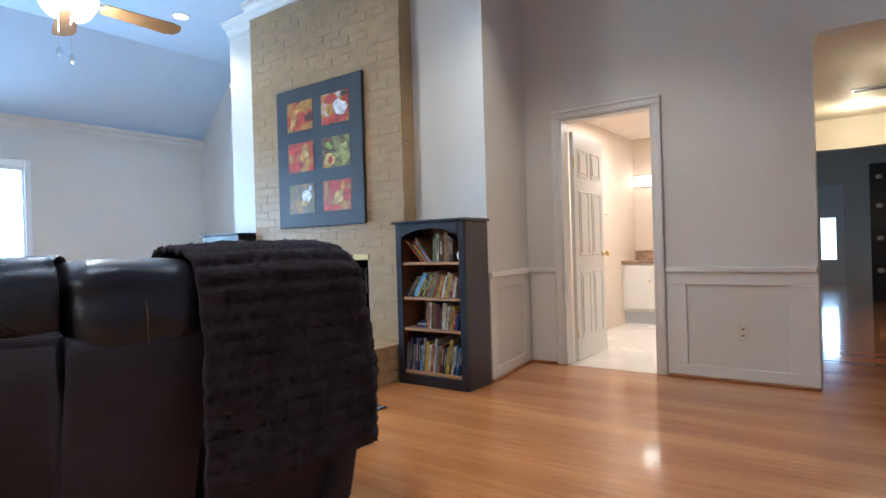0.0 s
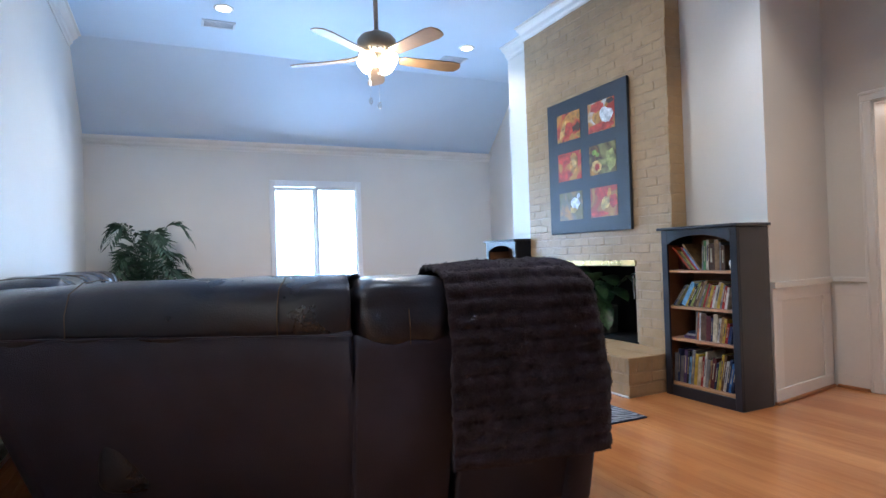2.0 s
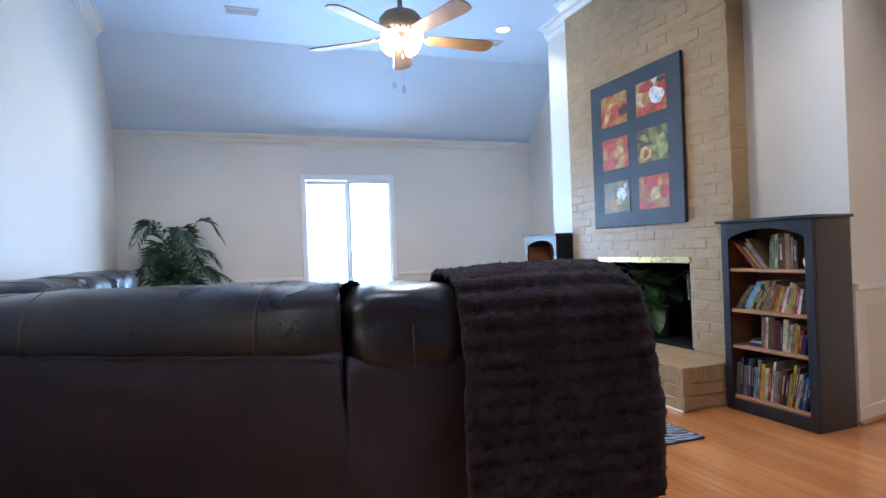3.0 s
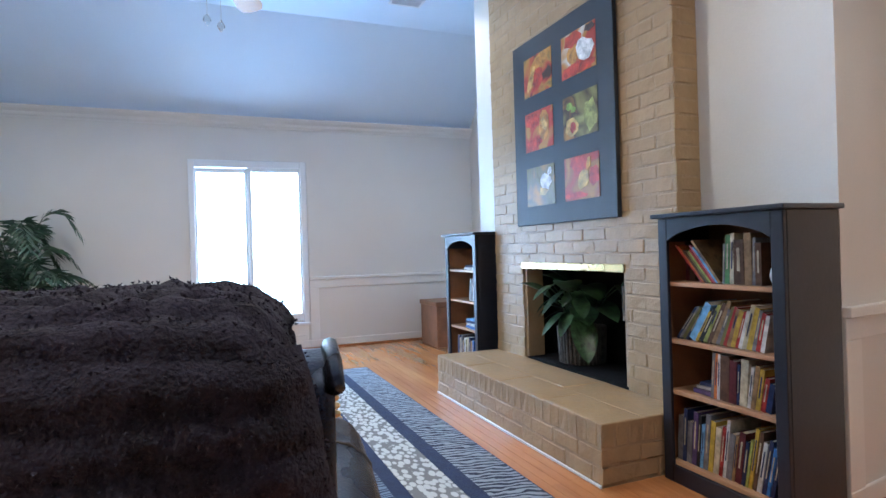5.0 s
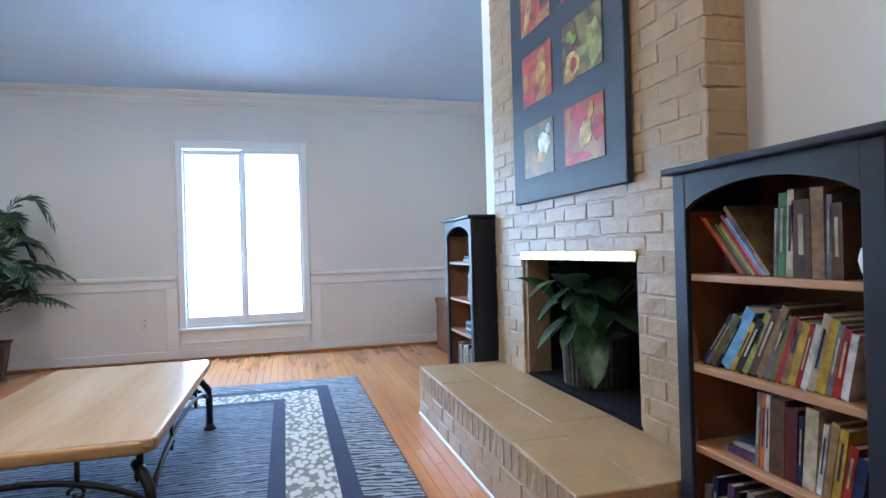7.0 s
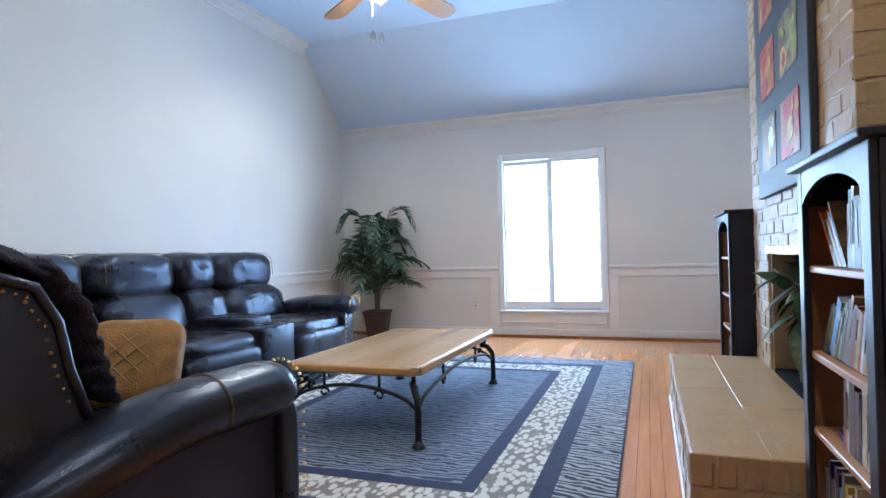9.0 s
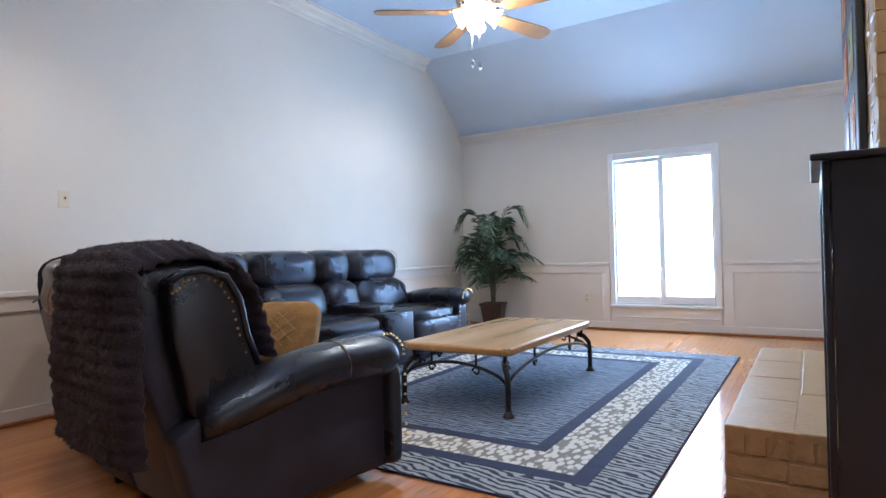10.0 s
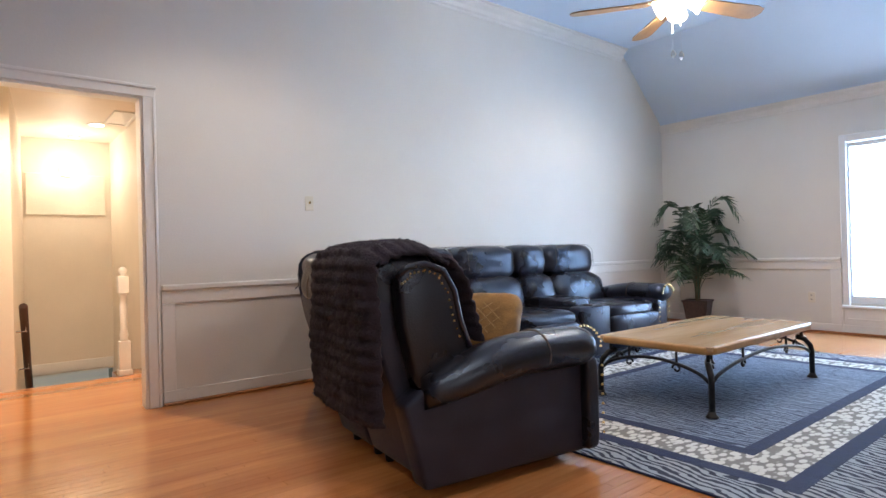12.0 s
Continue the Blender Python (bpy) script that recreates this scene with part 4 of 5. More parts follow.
path = [(p.x, p.y, t.y, -t.x) for p, t in zip(path, tang)]
path[0] = (-1.152, 0.925, -0.99, 0.13)
part("rear_panel", sweep([(d + max(0.0, 0.6 - z) * 0.07, z * 1.05) for d, z in REAR], path), LEATHERB, cor, "matt dark leather back panel", True)
bm = sweep(roll_profile(1.035), path)
for v in bm.verts:
    drop = max(0.0, min(1.0, (0.22 - v.co.y) / 0.5))
    if v.co.z > 0.8:
        v.co.z -= 0.03 * drop * drop * (3 - 2 * drop) * (v.co.z - 0.77) / 0.26
    v.co += Vector((0, 0, 0.008 * noise.noise(v.co * 5.0))) + Vector((v.co.x + 2.3, v.co.y - 0.9, 0)).normalized() * 0.02 * noise.noise(v.co * 7.0)
part("head_roll", bm, LEATHER, cor, smooth=True)
part("lumbar_cushion", sweep([(0.22, 0.4), (0.5, 0.42), (0.54, 0.5), (0.5, 0.62), (0.4, 0.76), (0.14, 0.78)], path), LEATHER, cor, smooth=True)
part("seat_cushion", puff(-2.34, -1.78, 0.1, 0.94, 0.2, 0.49, 0.3, 12), LEATHER, cor, smooth=True)
part("base", box(-2.3, -1.9, 0.3, 0.93, 0.03, 0.24), LEATHERB, cor)
for i in (7, 20):
    px, py, nx_, ny_ = path[i]
    part("stitched_seam", tube([(px + d * nx_, py + d * ny_, z) for d, z in ((-0.006, 0.84), (-0.006, 0.92), (0.02, 0.995), (0.09, 1.034), (0.2, 1.04), (0.32, 1.02))], 0.0022, n=5), STITCH, cor)
part("piping", tube([(p[0] - p[2] * 0.004, p[1] - p[3] * 0.004, 0.837) for p in path], 0.004, n=5), LEATHERB, cor)

# ---- fur throw over the near seat ----
prof = [(-0.03, 0.335), (-0.035, 0.45), (-0.035, 0.6), (-0.03, 0.75), (-0.022, 0.88), (-0.012, 0.96), (0.015, 1.01), (0.07, 1.04), (0.15, 1.056), (0.25, 1.052), (0.33, 1.01), (0.385, 0.94), (0.435, 0.86), (0.475, 0.76), (0.51, 0.67), (0.54, 0.6)]
fine = []
for (a, b), (c, d) in zip(prof, prof[1:]):
    L = math.hypot(c - a, d - b)
    k = max(2, int(L / 0.008))
    fine += [(a + (c - a) * i / k, b + (d - b) * i / k) for i in range(k)]
throw = thing("throw_blanket", "dark brown ribbed faux-fur throw draped over the seat back", "blanket", m=NEAR)
own = bmesh.new()
NX = 64
grid = []
s_len = 0.0
for j, (a, b) in enumerate(fine):
    if j:
        s_len += math.hypot(a - fine[j - 1][0], b - fine[j - 1][1])
    p, q = fine[max(0, j - 1)], fine[min(len(fine) - 1, j + 1)]
    tx, tz = q[0] - p[0], q[1] - p[1]
    n = math.hypot(tx, tz)
    nx_, nz_ = -tz / n, tx / n
    row = []
    for i in range(NX + 1):
        f = i / NX
        over = max(0.0, min(1.0, (b - 0.9) / 0.12)) if a < 0.2 else 1.0
        span = 0.665 - 0.035 * over - 0.04 * max(0.0, min(1.0, (b - 0.6) / 0.3))  - 0.08 * max(0.0, min(1.0, (a - 0.42) / 0.12))
        lx = 1.255 - 0.015 * over * (1 - f) + span * f + 0.012 * noise.noise(Vector((s_len * 8, i * 0.05, 2)))
        o = 0.01 * abs(math.sin(math.pi * s_len / 0.055)) + 0.024 * noise.noise(Vector((lx * 5, s_len * 3, 1))) + 0.008 * noise.noise(Vector((lx * 40, s_len * 40, 5)))
        edge = max(0, f - 0.9) / 0.1
        row.append(own.verts.new((lx, a + nx_ * o * 1.0 + 0.05 * edge * edge, b + nz_ * o + 0.014 * math.sin(math.pi * f) * max(0.0, min(1.0, (b - 0.9) / 0.1)) - 0.05 * edge * edge * (1 if b > 1.0 else 0))))
    grid.append(row)
own.normal_update()
for r0, r1 in zip(grid, grid[1:]):
    for i in range(NX):
        own.faces.new((r0[i], r0[i + 1], r1[i + 1], r1[i]))
bmesh.ops.recalc_face_normals(own, faces=own.faces)
own.normal_update()
if grid[10][NX // 2].normal.y > 0:
    bmesh.ops.reverse_faces(own, faces=own.faces)
    own.normal_update()
flat = [(v.co.copy(), v.normal.copy()) for v in own.verts]
# the underside, a little smaller, and the rim between the two
inner = [[own.verts.new(v.co - v.normal * 0.014) for v in row] for row in grid]
for r0, r1 in zip(inner, inner[1:]):
    for i in range(NX):
        own.faces.new((r0[i + 1], r0[i], r1[i], r1[i + 1]))
for i in range(NX):
    own.faces.new((grid[0][i + 1], grid[0][i], inner[0][i], inner[0][i + 1]))
    own.faces.new((grid[-1][i], grid[-1][i + 1], inner[-1][i + 1], inner[-1][i]))
for j in range(len(grid) - 1):
    for e in (0, NX):
        own.faces.new((grid[j][e], grid[j + 1][e], inner[j + 1][e], inner[j][e]))
pile = bmesh.new()
rr = random.Random(11)
for _ in range(14000):
    c, n = rr.choice(flat)
    d = (n + Vector((rr.uniform(-1, 1), rr.uniform(-1, 1), rr.uniform(-1.8, 0.2))) * 0.9).normalized()
    side = d.cross(Vector((rr.uniform(-1, 1), rr.uniform(-1, 1), rr.uniform(-1, 1)))).normalized() * 0.002
    c = c + Vector((rr.uniform(-1, 1), rr.uniform(-1, 1), rr.uniform(-1, 1))) * 0.003
    tip = c + d * rr.uniform(0.003, 0.008)
    pile.faces.new((pile.verts.new(c - side), pile.verts.new(c + side), pile.verts.new(tip)))
cloth = part("cloth", own, FUR, throw, smooth=True)
tagged(part("fur", pile, FUR, throw, "soft dark fur pile"), kind="stuff")

# pillow
pil = thing("pillow", "gold patterned square throw pillow on the leather seat", "pillow", m=pose(-1.93, 1.58, 0.64, 0, -26, 24) @ Matrix.Scale(0.82, 4))
bm = puff(-0.075, 0.075, -0.2, 0.2, -0.185, 0.185, 0.62, 14)
for v in bm.verts:
    k = (abs(v.co.y) / 0.2) ** 3 * (abs(v.co.z) / 0.185) ** 3
    v.co.y *= 1 + 0.35 * k
    v.co.z *= 1 + 0.35 * k
part("cover", bm, GOLDF, pil, smooth=True)
bm = bmesh.new()
for i in range(-3, 4):
    for s in (-1, 1):
        pts = []
        for k in range(13):
            u = -1 + k / 6
            y, z = u * 0.17, s * u * 0.15 + i * 0.075
            if abs(z) < 0.165:
                pts.append((0.076 * max(0.2, 1 - (abs(y) / 0.2) ** 2.6 * 0.75 - (abs(z) / 0.185) ** 2.6 * 0.6) + 0.003, y, z))
        if len(pts) > 2:
            tube(pts, 0.0035, bm=bm, n=5)
part("quilting", bm, mat("gold_cord", (0.4, 0.25, 0.1), 0.6), pil, "raised gold diamond cords")

# ---- ceiling fan ----
FC = (-3.45, 1.845)
fan = thing("ceiling_fan", "five-blade wooden ceiling fan with lit tulip lights", "ceiling fan", m=pose(FC[0], FC[1], 0))
part("canopy", lathe([(0.05, ZC - 0.06), (0.075, ZC - 0.03), (0.078, ZC)], (0, 0, 0)), FANM, fan, smooth=True)
part("downrod", tube([(0, 0, ZC - 0.06), (0, 0, 2.81)], 0.018), FANM, fan)
part("motor", lathe([(0.07, 2.63), (0.135, 2.65), (0.15, 2.69), (0.148, 2.74), (0.12, 2.775), (0.06, 2.8), (0.03, 2.82)], (0, 0, 0), n=32), FANM, fan, "bronze motor housing", True)
bm = bmesh.new()
for k in range(20):
    a = 2 * math.pi * k / 20
    box(-0.004, 0.004, 0.128, 0.14, 2.632, 2.655, bm=bm)
    bm.verts.ensure_lookup_table()
    for v in bm.verts[-8:]:
        v.co = Matrix.Rotation(a, 3, "Z") @ v.co
tagged(part("vent_slots", bm, SLOT, fan, "dark blocks for the shade in the cooling slots"), kind="stuff")
part("light_fitter", lathe([(0.025, 2.55), (0.05, 2.56), (0.06, 2.59), (0.075, 2.635)], (0, 0, 0)), FANM, fan, smooth=True)
for k in range(5):
    a = 162 + 72 * k
    bl = [(0.2, -0.055), (0.62, -0.075), (0.68, -0.06), (0.7, -0.02), (0.7, 0.02), (0.68, 0.06), (0.62, 0.075), (0.2, 0.055), (0.18, 0.0)]
    b = part("blade", prism(bl, "z", -0.004, 0.004), BLADEW, fan, "brown wooden fan blade")
    b.matrix_local = pose(0, 0, 2.61, 0, 0, a) @ pose(0, 0, 0, -11, 0, 0)
    bm = tube([(0.1, 0, 0.03), (0.15, 0, 0.02), (0.21, 0, 0.008)], 0.012, n=6)
    box(0.19, 0.28, -0.03, 0.03, 0.004, 0.009, 0.001, bm=bm)
    br = part("blade_bracket", bm, FANM, fan)
    br.matrix_local = pose(0, 0, 2.61, 0, 0, a)
for k in range(4):
    a = 35 + 90 * k
    sh = part("lamp_shade", lathe([(0.018, 0.0), (0.03, 0.012), (0.045, 0.04), (0.05, 0.07), (0.066, 0.1), (0.058, 0.1)], (0, 0, 0), n=20), LIGHTS, fan, "glowing frosted glass tulip shade", True)
    sh.matrix_local = pose(0, 0, 2.61, 0, 0, a) @ pose(0.05, 0, 0, 0, 118, 0) @ Matrix.Scale(0.98, 4)
for dx, dy, z in ((-0.009, -0.057, 2.272), (0.006, 0.007, 2.242)):
    part("pull_chain", tube([(dx, dy, 2.5), (dx, dy, z + 0.02)], 0.0008, n=5), CHROME, fan)
    part("pull_knob", lathe([(0.004, 0.034), (0.014, 0.02), (0.019, 0.004), (0.008, -0.014), (0.003, -0.024)][::-1], (dx, dy, z), n=8), CRYSTAL, fan, "crystal chain pull")

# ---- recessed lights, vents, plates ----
# fittings for the same four; the pair at x -1.2 is added, unseen
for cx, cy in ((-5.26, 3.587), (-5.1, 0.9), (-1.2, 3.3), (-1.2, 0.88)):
    can = thing("recessed_light", "white round recessed ceiling light, lit, near pair added unseen", "ceiling light", "recessed ceiling lights", m=pose(cx, cy, ZC))
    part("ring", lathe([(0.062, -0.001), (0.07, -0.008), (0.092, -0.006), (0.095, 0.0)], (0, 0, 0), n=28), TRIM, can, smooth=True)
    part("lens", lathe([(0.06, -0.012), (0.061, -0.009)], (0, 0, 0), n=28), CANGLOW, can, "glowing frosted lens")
for vx, vy in ((-5.67, 3.61), (-5.506, 0.882)):
    vent = thing("ceiling_vent", "white louvred ceiling air vent", "vent", "ceiling vents", m=pose(vx, vy, ZC))
    part("frame", frame_ring(-0.09, 0.09, -0.16, 0.16, 0.022, -0.012, -0.001), GRILLE, vent)
    part("backing", box(-0.07, 0.07, -0.14, 0.14, -0.004, -0.001), SLOT, vent, "dark sheet for the shade inside the vent")
    for i in range(7):
        sl = part("slat", box(-0.003, 0.003, -0.138, 0.138, -0.014, -0.003), GRILLE, vent)
        sl.matrix_local = pose(-0.06 + 0.02 * i, 0, 0, 0, 0, 0)


def plate(m, kind):
    root = thing("outlet" if kind == "outlet" else "light_switch", "cream plastic wall outlet plate" if kind == "outlet" else "cream plastic toggle switch plate", kind, m=m)
    part("cover_plate", box(-0.036, 0.036, -0.006, 0, -0.058, 0.058, 0.002), PLASTIC, root)
    if kind == "outlet":
        for dz in (-0.024, 0.024):
            s = part("socket", box(-0.016, 0.016, -0.009, -0.006, dz - 0.014, dz + 0.014, 0.002), PLASTIC, root)
            part("slots", box(-0.008, 0.008, -0.0095, -0.009, dz - 0.004, dz + 0.006), SLOT, s)
    else:
        part("toggle", box(-0.006, 0.006, -0.02, -0.006, -0.004, 0.016, 0.002), BRASS, root, "small brass-coloured toggle")
    return root


plate(pose(-1.935, YL, 1.428, 0, 0, 180), "switch")
plate(pose(-0.32, YR, 0.36), "outlet")
plate(pose(XW, 1.275, 0.385, 0, 0, 90), "outlet")

# ---- palm in the corner ----
palm = thing("potted_palm", "green potted areca palm in a dark square planter", "plant", m=pose(-6.85, 0.12, 0, 0, 0, 12))
bm = bmesh.new()
prism([(-0.1, -0.1), (0.1, -0.1), (0.1, 0.1), (-0.1, 0.1)], "z", 0.0, 0.31, bm=bm)
for v in bm.verts:
    k = 1.05 + 0.4 * v.co.z / 0.31
    v.co.x, v.co.y = v.co.x * k, v.co.y * k
bmesh.ops.bevel(bm, geom=list(bm.edges), offset=0.012, segments=2, affect="EDGES")
part("planter", bm, POTM, palm, "dark reddish woven planter")
part("planter_rim", frame_ring(-0.152, 0.152, -0.152, 0.152, 0.024, 0.3, 0.325), POTM, palm)
part("soil", box(-0.128, 0.128, -0.128, 0.128, 0.29, 0.306), STEM, palm, "mossy soil")
rr = random.Random(4)


def frond(az, rise, reach, length, start):
    """A stem that arches out, then a feather of leaflets."""
    ca, sa = math.cos(az), math.sin(az)
    pts = []
    for i in range(13):
        f = i / 12
        r = reach * f ** 1.6
        z = start + rise * (math.sin(f * 2.15) / 1.0)
        pts.append(Vector((ca * r, sa * r, z)))
    bm = tube(pts, 0.006, n=5, taper=[1 - 0.75 * i / 12 for i in range(13)])
    for i in range(4, 13):
        for h in (0, 1):
            f = i + h * 0.5
            if f > 12:
                continue
            a, b = pts[int(f)], pts[min(12, int(f) + 1)]
            p = a.lerp(b, f - int(f))
            d = (pts[min(12, int(f) + 1)] - pts[int(f) - 1]).normalized()
            side = Vector((-sa, ca, 0))
            for s in (-1, 1):
                ll = length * (0.55 + 0.45 * math.sin((f - 3) / 9.5 * math.pi)) * rr.uniform(0.85, 1.15)
                v = (d * 0.75 + side * s * 0.75 + Vector((0, 0, rr.uniform(-0.55, 0.0)))).normalized()
                up = v.cross(d * s).normalized()
                w = v.cross(up).normalized() * ll * 0.095
                mid, tip = p + v * ll * 0.5 + up * 0.004, p + v * ll - Vector((0, 0, ll * 0.18))
                q = [bm.verts.new(c) for c in (p, mid - w, tip, mid + w)]
                bm.faces.new((q[0], q[1], q[2]))
                bm.faces.new((q[0], q[2], q[3]))
    return bm


for k in range(30):
    az = 2 * math.pi * k * 0.381966 + rr.uniform(-0.2, 0.2)
    lvl = (k % 12) / 11
    rise = 0.42 + 0.87 * lvl + rr.uniform(-0.06, 0.06)
    reach = 0.62 - 0.18 * lvl + rr.uniform(-0.08, 0.08)
    if math.cos(az) < -0.4:
        reach = min(reach, 0.36)
    if math.sin(az) < -0.4:
        reach = min(reach, 0.5)
    part("frond", frond(az, rise, reach, 0.2, 0.3), LEAF, palm, "arching feathery palm frond")
for k in range(4):
    a = k * 1.7
    part("stem", tube([(0.02 * math.cos(a), 0.02 * math.sin(a), 0.26), (0.03 * math.cos(a), 0.03 * math.sin(a), 0.75)], 0.009, n=6), STEM, palm)

# ---- plant and basket in the firebox ----
fp = thing("basket_plant", "broad-leaved variegated plant in a ribbed wicker basket", "plant", m=pose(-3.72, 4.13, HZ + 0.013) @ Matrix.Scale(1.12, 4))
part("basket", lathe([(0.125, 0.0), (0.13, 0.02), (0.138, 0.22), (0.13, 0.22), (0.12, 0.17)], (0, 0, 0), n=28), WICKER, fp, smooth=True)
for k in range(34):
    a = 2 * math.pi * k / 34
    part("reed", tube([(0.133 * math.cos(a), 0.133 * math.sin(a), 0.004), (0.143 * math.cos(a), 0.143 * math.sin(a), 0.222)], 0.0075, n=6), WICKER, fp)
rr = random.Random(9)
for k in range(30):
    az = k * 2.399 + rr.uniform(-0.3, 0.3)
    if math.sin(az) > 0.3:
        az = -az
    ca, sa = math.cos(az), math.sin(az)
    h0, reach = rr.uniform(0.3, 0.5), rr.uniform(0.06, 0.2 if sa < -0.5 else 0.38)
    root_p = Vector((0.05 * ca, 0.05 * sa, 0.2))
    base = Vector((ca * reach, sa * reach, h0))
    big = k % 4 == 0
    L, w = (rr.uniform(0.2, 0.26), 0.085) if big else (rr.uniform(0.14, 0.2), rr.uniform(0.03, 0.055))
    if ca < -0.2 and not big:
        L, w = L * 0.8, 0.017
    drop = rr.uniform(-0.5, 0.2) if not big else rr.uniform(-0.2, 0.6)
    if k == 4:
        base, L, w, ca, sa, drop = Vector((0.15, -0.12, 0.31)), 0.26, 0.075, 0.6, -0.35, -0.85
    v = Vector((ca, sa * 0.6, drop)).normalized()
    side = v.cross(Vector((0, 0, 1))).normalized()
    up = side.cross(v)
    bm = tube([root_p, (root_p + base) / 2 + Vector((0, 0, 0.05)), base], 0.004, n=5)
    n = 8
    rows = []
    for i in range(n + 1):
        f = i / n
        c = base + v * L * f - Vector((0, 0, 0.05 * f * f))
        ww = w * math.sin(math.pi * min(1, f * 0.92 + 0.08)) ** 0.7
        rows.append([bm.verts.new(c - side * ww + up * ww * 0.3), bm.verts.new(c), bm.verts.new(c + side * ww + up * ww * 0.3)])
    for a, b in zip(rows, rows[1:]):
        for j in range(2):
            bm.faces.new((a[j], a[j + 1], b[j + 1], b[j]))
    part("leaf", bm, LEAF2, fp, smooth=True)

# ---- bathroom ----
bath_floor = structure(part("floor_bath", box(-2.2, -0.2, YR, 8.3, -0.1, -0.0005), TILE), "pale tiled bathroom floor", "floor")
for q in ((-2.3, -2.14, YR + T, 8.15), (-2.3, -0.21, 8.15, 8.3), (-0.35, -0.21, YR + T, 8.15)):
    structure(part("wall_bath", box(*q, 0, 2.5), BATHW), "warm pale bathroom wall")
structure(part("ceiling_bath", box(-2.3, -0.21, YR + T, 8.3, 2.4, 2.5), BATHW), "pale bathroom ceiling", "ceiling")
van = thing("vanity", "white bathroom vanity with brown stone counter", "vanity")
part("cabinet", box(-2.139, -0.6, 7.62, 8.14, 0.16, 0.77, 0.004), TRIM, van)
part("toe_kick", box(-2.139, -0.62, 7.68, 8.14, 0.0, 0.16), GRILLE, van)
for i in range(3):
    d = part("cabinet_door", box(-2.1 + 0.5 * i, -1.63 + 0.5 * i, 7.6, 7.62, 0.2, 0.74, 0.004), TRIM, van)
    part("knob", lathe([(0.008, -0.01), (0.014, 0.0), (0.01, 0.012)], (-1.8 + 0.42 * i, 7.588, 0.55), n=10), BRASS, d)
part("countertop", box(-2.139, -0.58, 7.58, 8.148, 0.77, 0.80, 0.005), mat("stone_counter", (0.32, 0.2, 0.13), 0.25, var=0.3, scale=14), van, "mottled brown stone counter")
part("backsplash", box(-2.139, -0.58, 8.12, 8.148, 0.8, 0.92, 0.003), mat("stone_splash", (0.36, 0.24, 0.16), 0.3, var=0.3, scale=14), van)
fau = thing("faucet", "chrome two-handled bathroom faucet on the counter", "faucet", m=pose(-1.85, 8.0, 0.8))
part("spout", tube([(0, 0, 0), (0, 0, 0.1), (0, -0.04, 0.13), (0, -0.1, 0.11)], 0.012), CHROME, fau)
for dx in (-0.1, 0.1):
    part("handle", tube([(dx, 0, 0), (dx, 0, 0.06), (dx * 1.4, -0.02, 0.075)], 0.011), CHROME, fau)
bar = thing("vanity_light", "white glowing vanity light bar on the wall", "wall light")
part("diffuser", box(-2.1, -1.2, 8.07, 8.12, 1.77, 1.9, 0.012), glow("vanity_glow", (1.0, 0.93, 0.84), 6), bar)
part("backplate", box(-2.11, -1.19, 8.12, 8.148, 1.76, 1.91), CHROME, bar)
tb = thing("towel_bar", "chrome towel bar on the bathroom wall", "towel bar")
part("bar", tube([(-2.07, 6.35, 1.37), (-2.07, 6.95, 1.37)], 0.009), CHROME, tb)
for yy in (6.36, 6.94):
    part("bracket", tube([(-2.14, yy, 1.37), (-2.06, yy, 1.37)], 0.013), CHROME, tb)


def panel_door(m, label, W=0.745, H=2.0):
    root = thing("door", label, "door", m=m)
    part("leaf", box(0, W, -0.0175, 0.0175, 0.01, H + 0.01, 0.002), TRIM, root)
    for z0, z1 in ((0.2, 0.78), (0.92, 1.5), (1.62, 1.87)):
        for x0 in (0.1, W / 2 + 0.035):
            w = W / 2 - 0.135
            for s in (-1, 1):
                ys = sorted((s * 0.0175, s * 0.0235))
                bm = bmesh.new()
                for q in ((x0, x0 + w, z0, z0 + 0.018), (x0, x0 + w, z1 - 0.018, z1), (x0, x0 + 0.018, z0 + 0.018, z1 - 0.018), (x0 + w - 0.018, x0 + w, z0 + 0.018, z1 - 0.018)):
                    box(q[0], q[1], ys[0], ys[1], q[2], q[3], 0.003, bm=bm)
                box(x0 + 0.04, x0 + w - 0.04, ys[0], ys[1] - 0.001, z0 + 0.04, z1 - 0.04, 0.004, bm=bm)
                part("panel_moulding", bm, TRIM, root)
    for s in (-1, 1):
        k = part("knob", lathe([(0.026, 0.0), (0.028, 0.006), (0.011, 0.012), (0.011, 0.03), (0.026, 0.045), (0.028, 0.056), (0.018, 0.066)], (0, 0, 0), n=18), BRASS, root, "brass door knob", True)
        k.matrix_local = pose(W - 0.065, s * 0.0175, 0.93, -90 * s, 0, 0)
    for z in (0.25, 1.75):
        part("hinge", box(-0.012, 0.012, -0.022, -0.0175, z - 0.045, z + 0.045, 0.002), BRASS, root)
    return root


panel_door(pose(BD0 + 0.03, YR + T + 0.03, 0, 0, 0, 92), "white six-panel bathroom door standing open")

# ---- hall and far room ----
HF = 15.2
hallf = structure(part("floor_hall", box(-2.4, 3.4, YR, HF, -0.12, -0.008), GAP), "oak strip floor of the hall", "floor")
part("boards", box(-0.2, 3.4, YR + 0.001, HF, -0.008, -0.001), OAK, hallf)
part("boards", box(-2.4, -0.2, 8.45, HF, -0.008, -0.001), OAK, hallf)
for q in ((-0.2, -0.15, YR + T, 8.9, 0, 2.7), (1.9, 2.0, YR + T, 8.9, 0, 2.7), (-0.2, 2.0, 8.9, 9.02, 2.09, 2.7)):
    structure(part("wall_hall", box(*q), HALLW), "warm-lit cream hall wall")
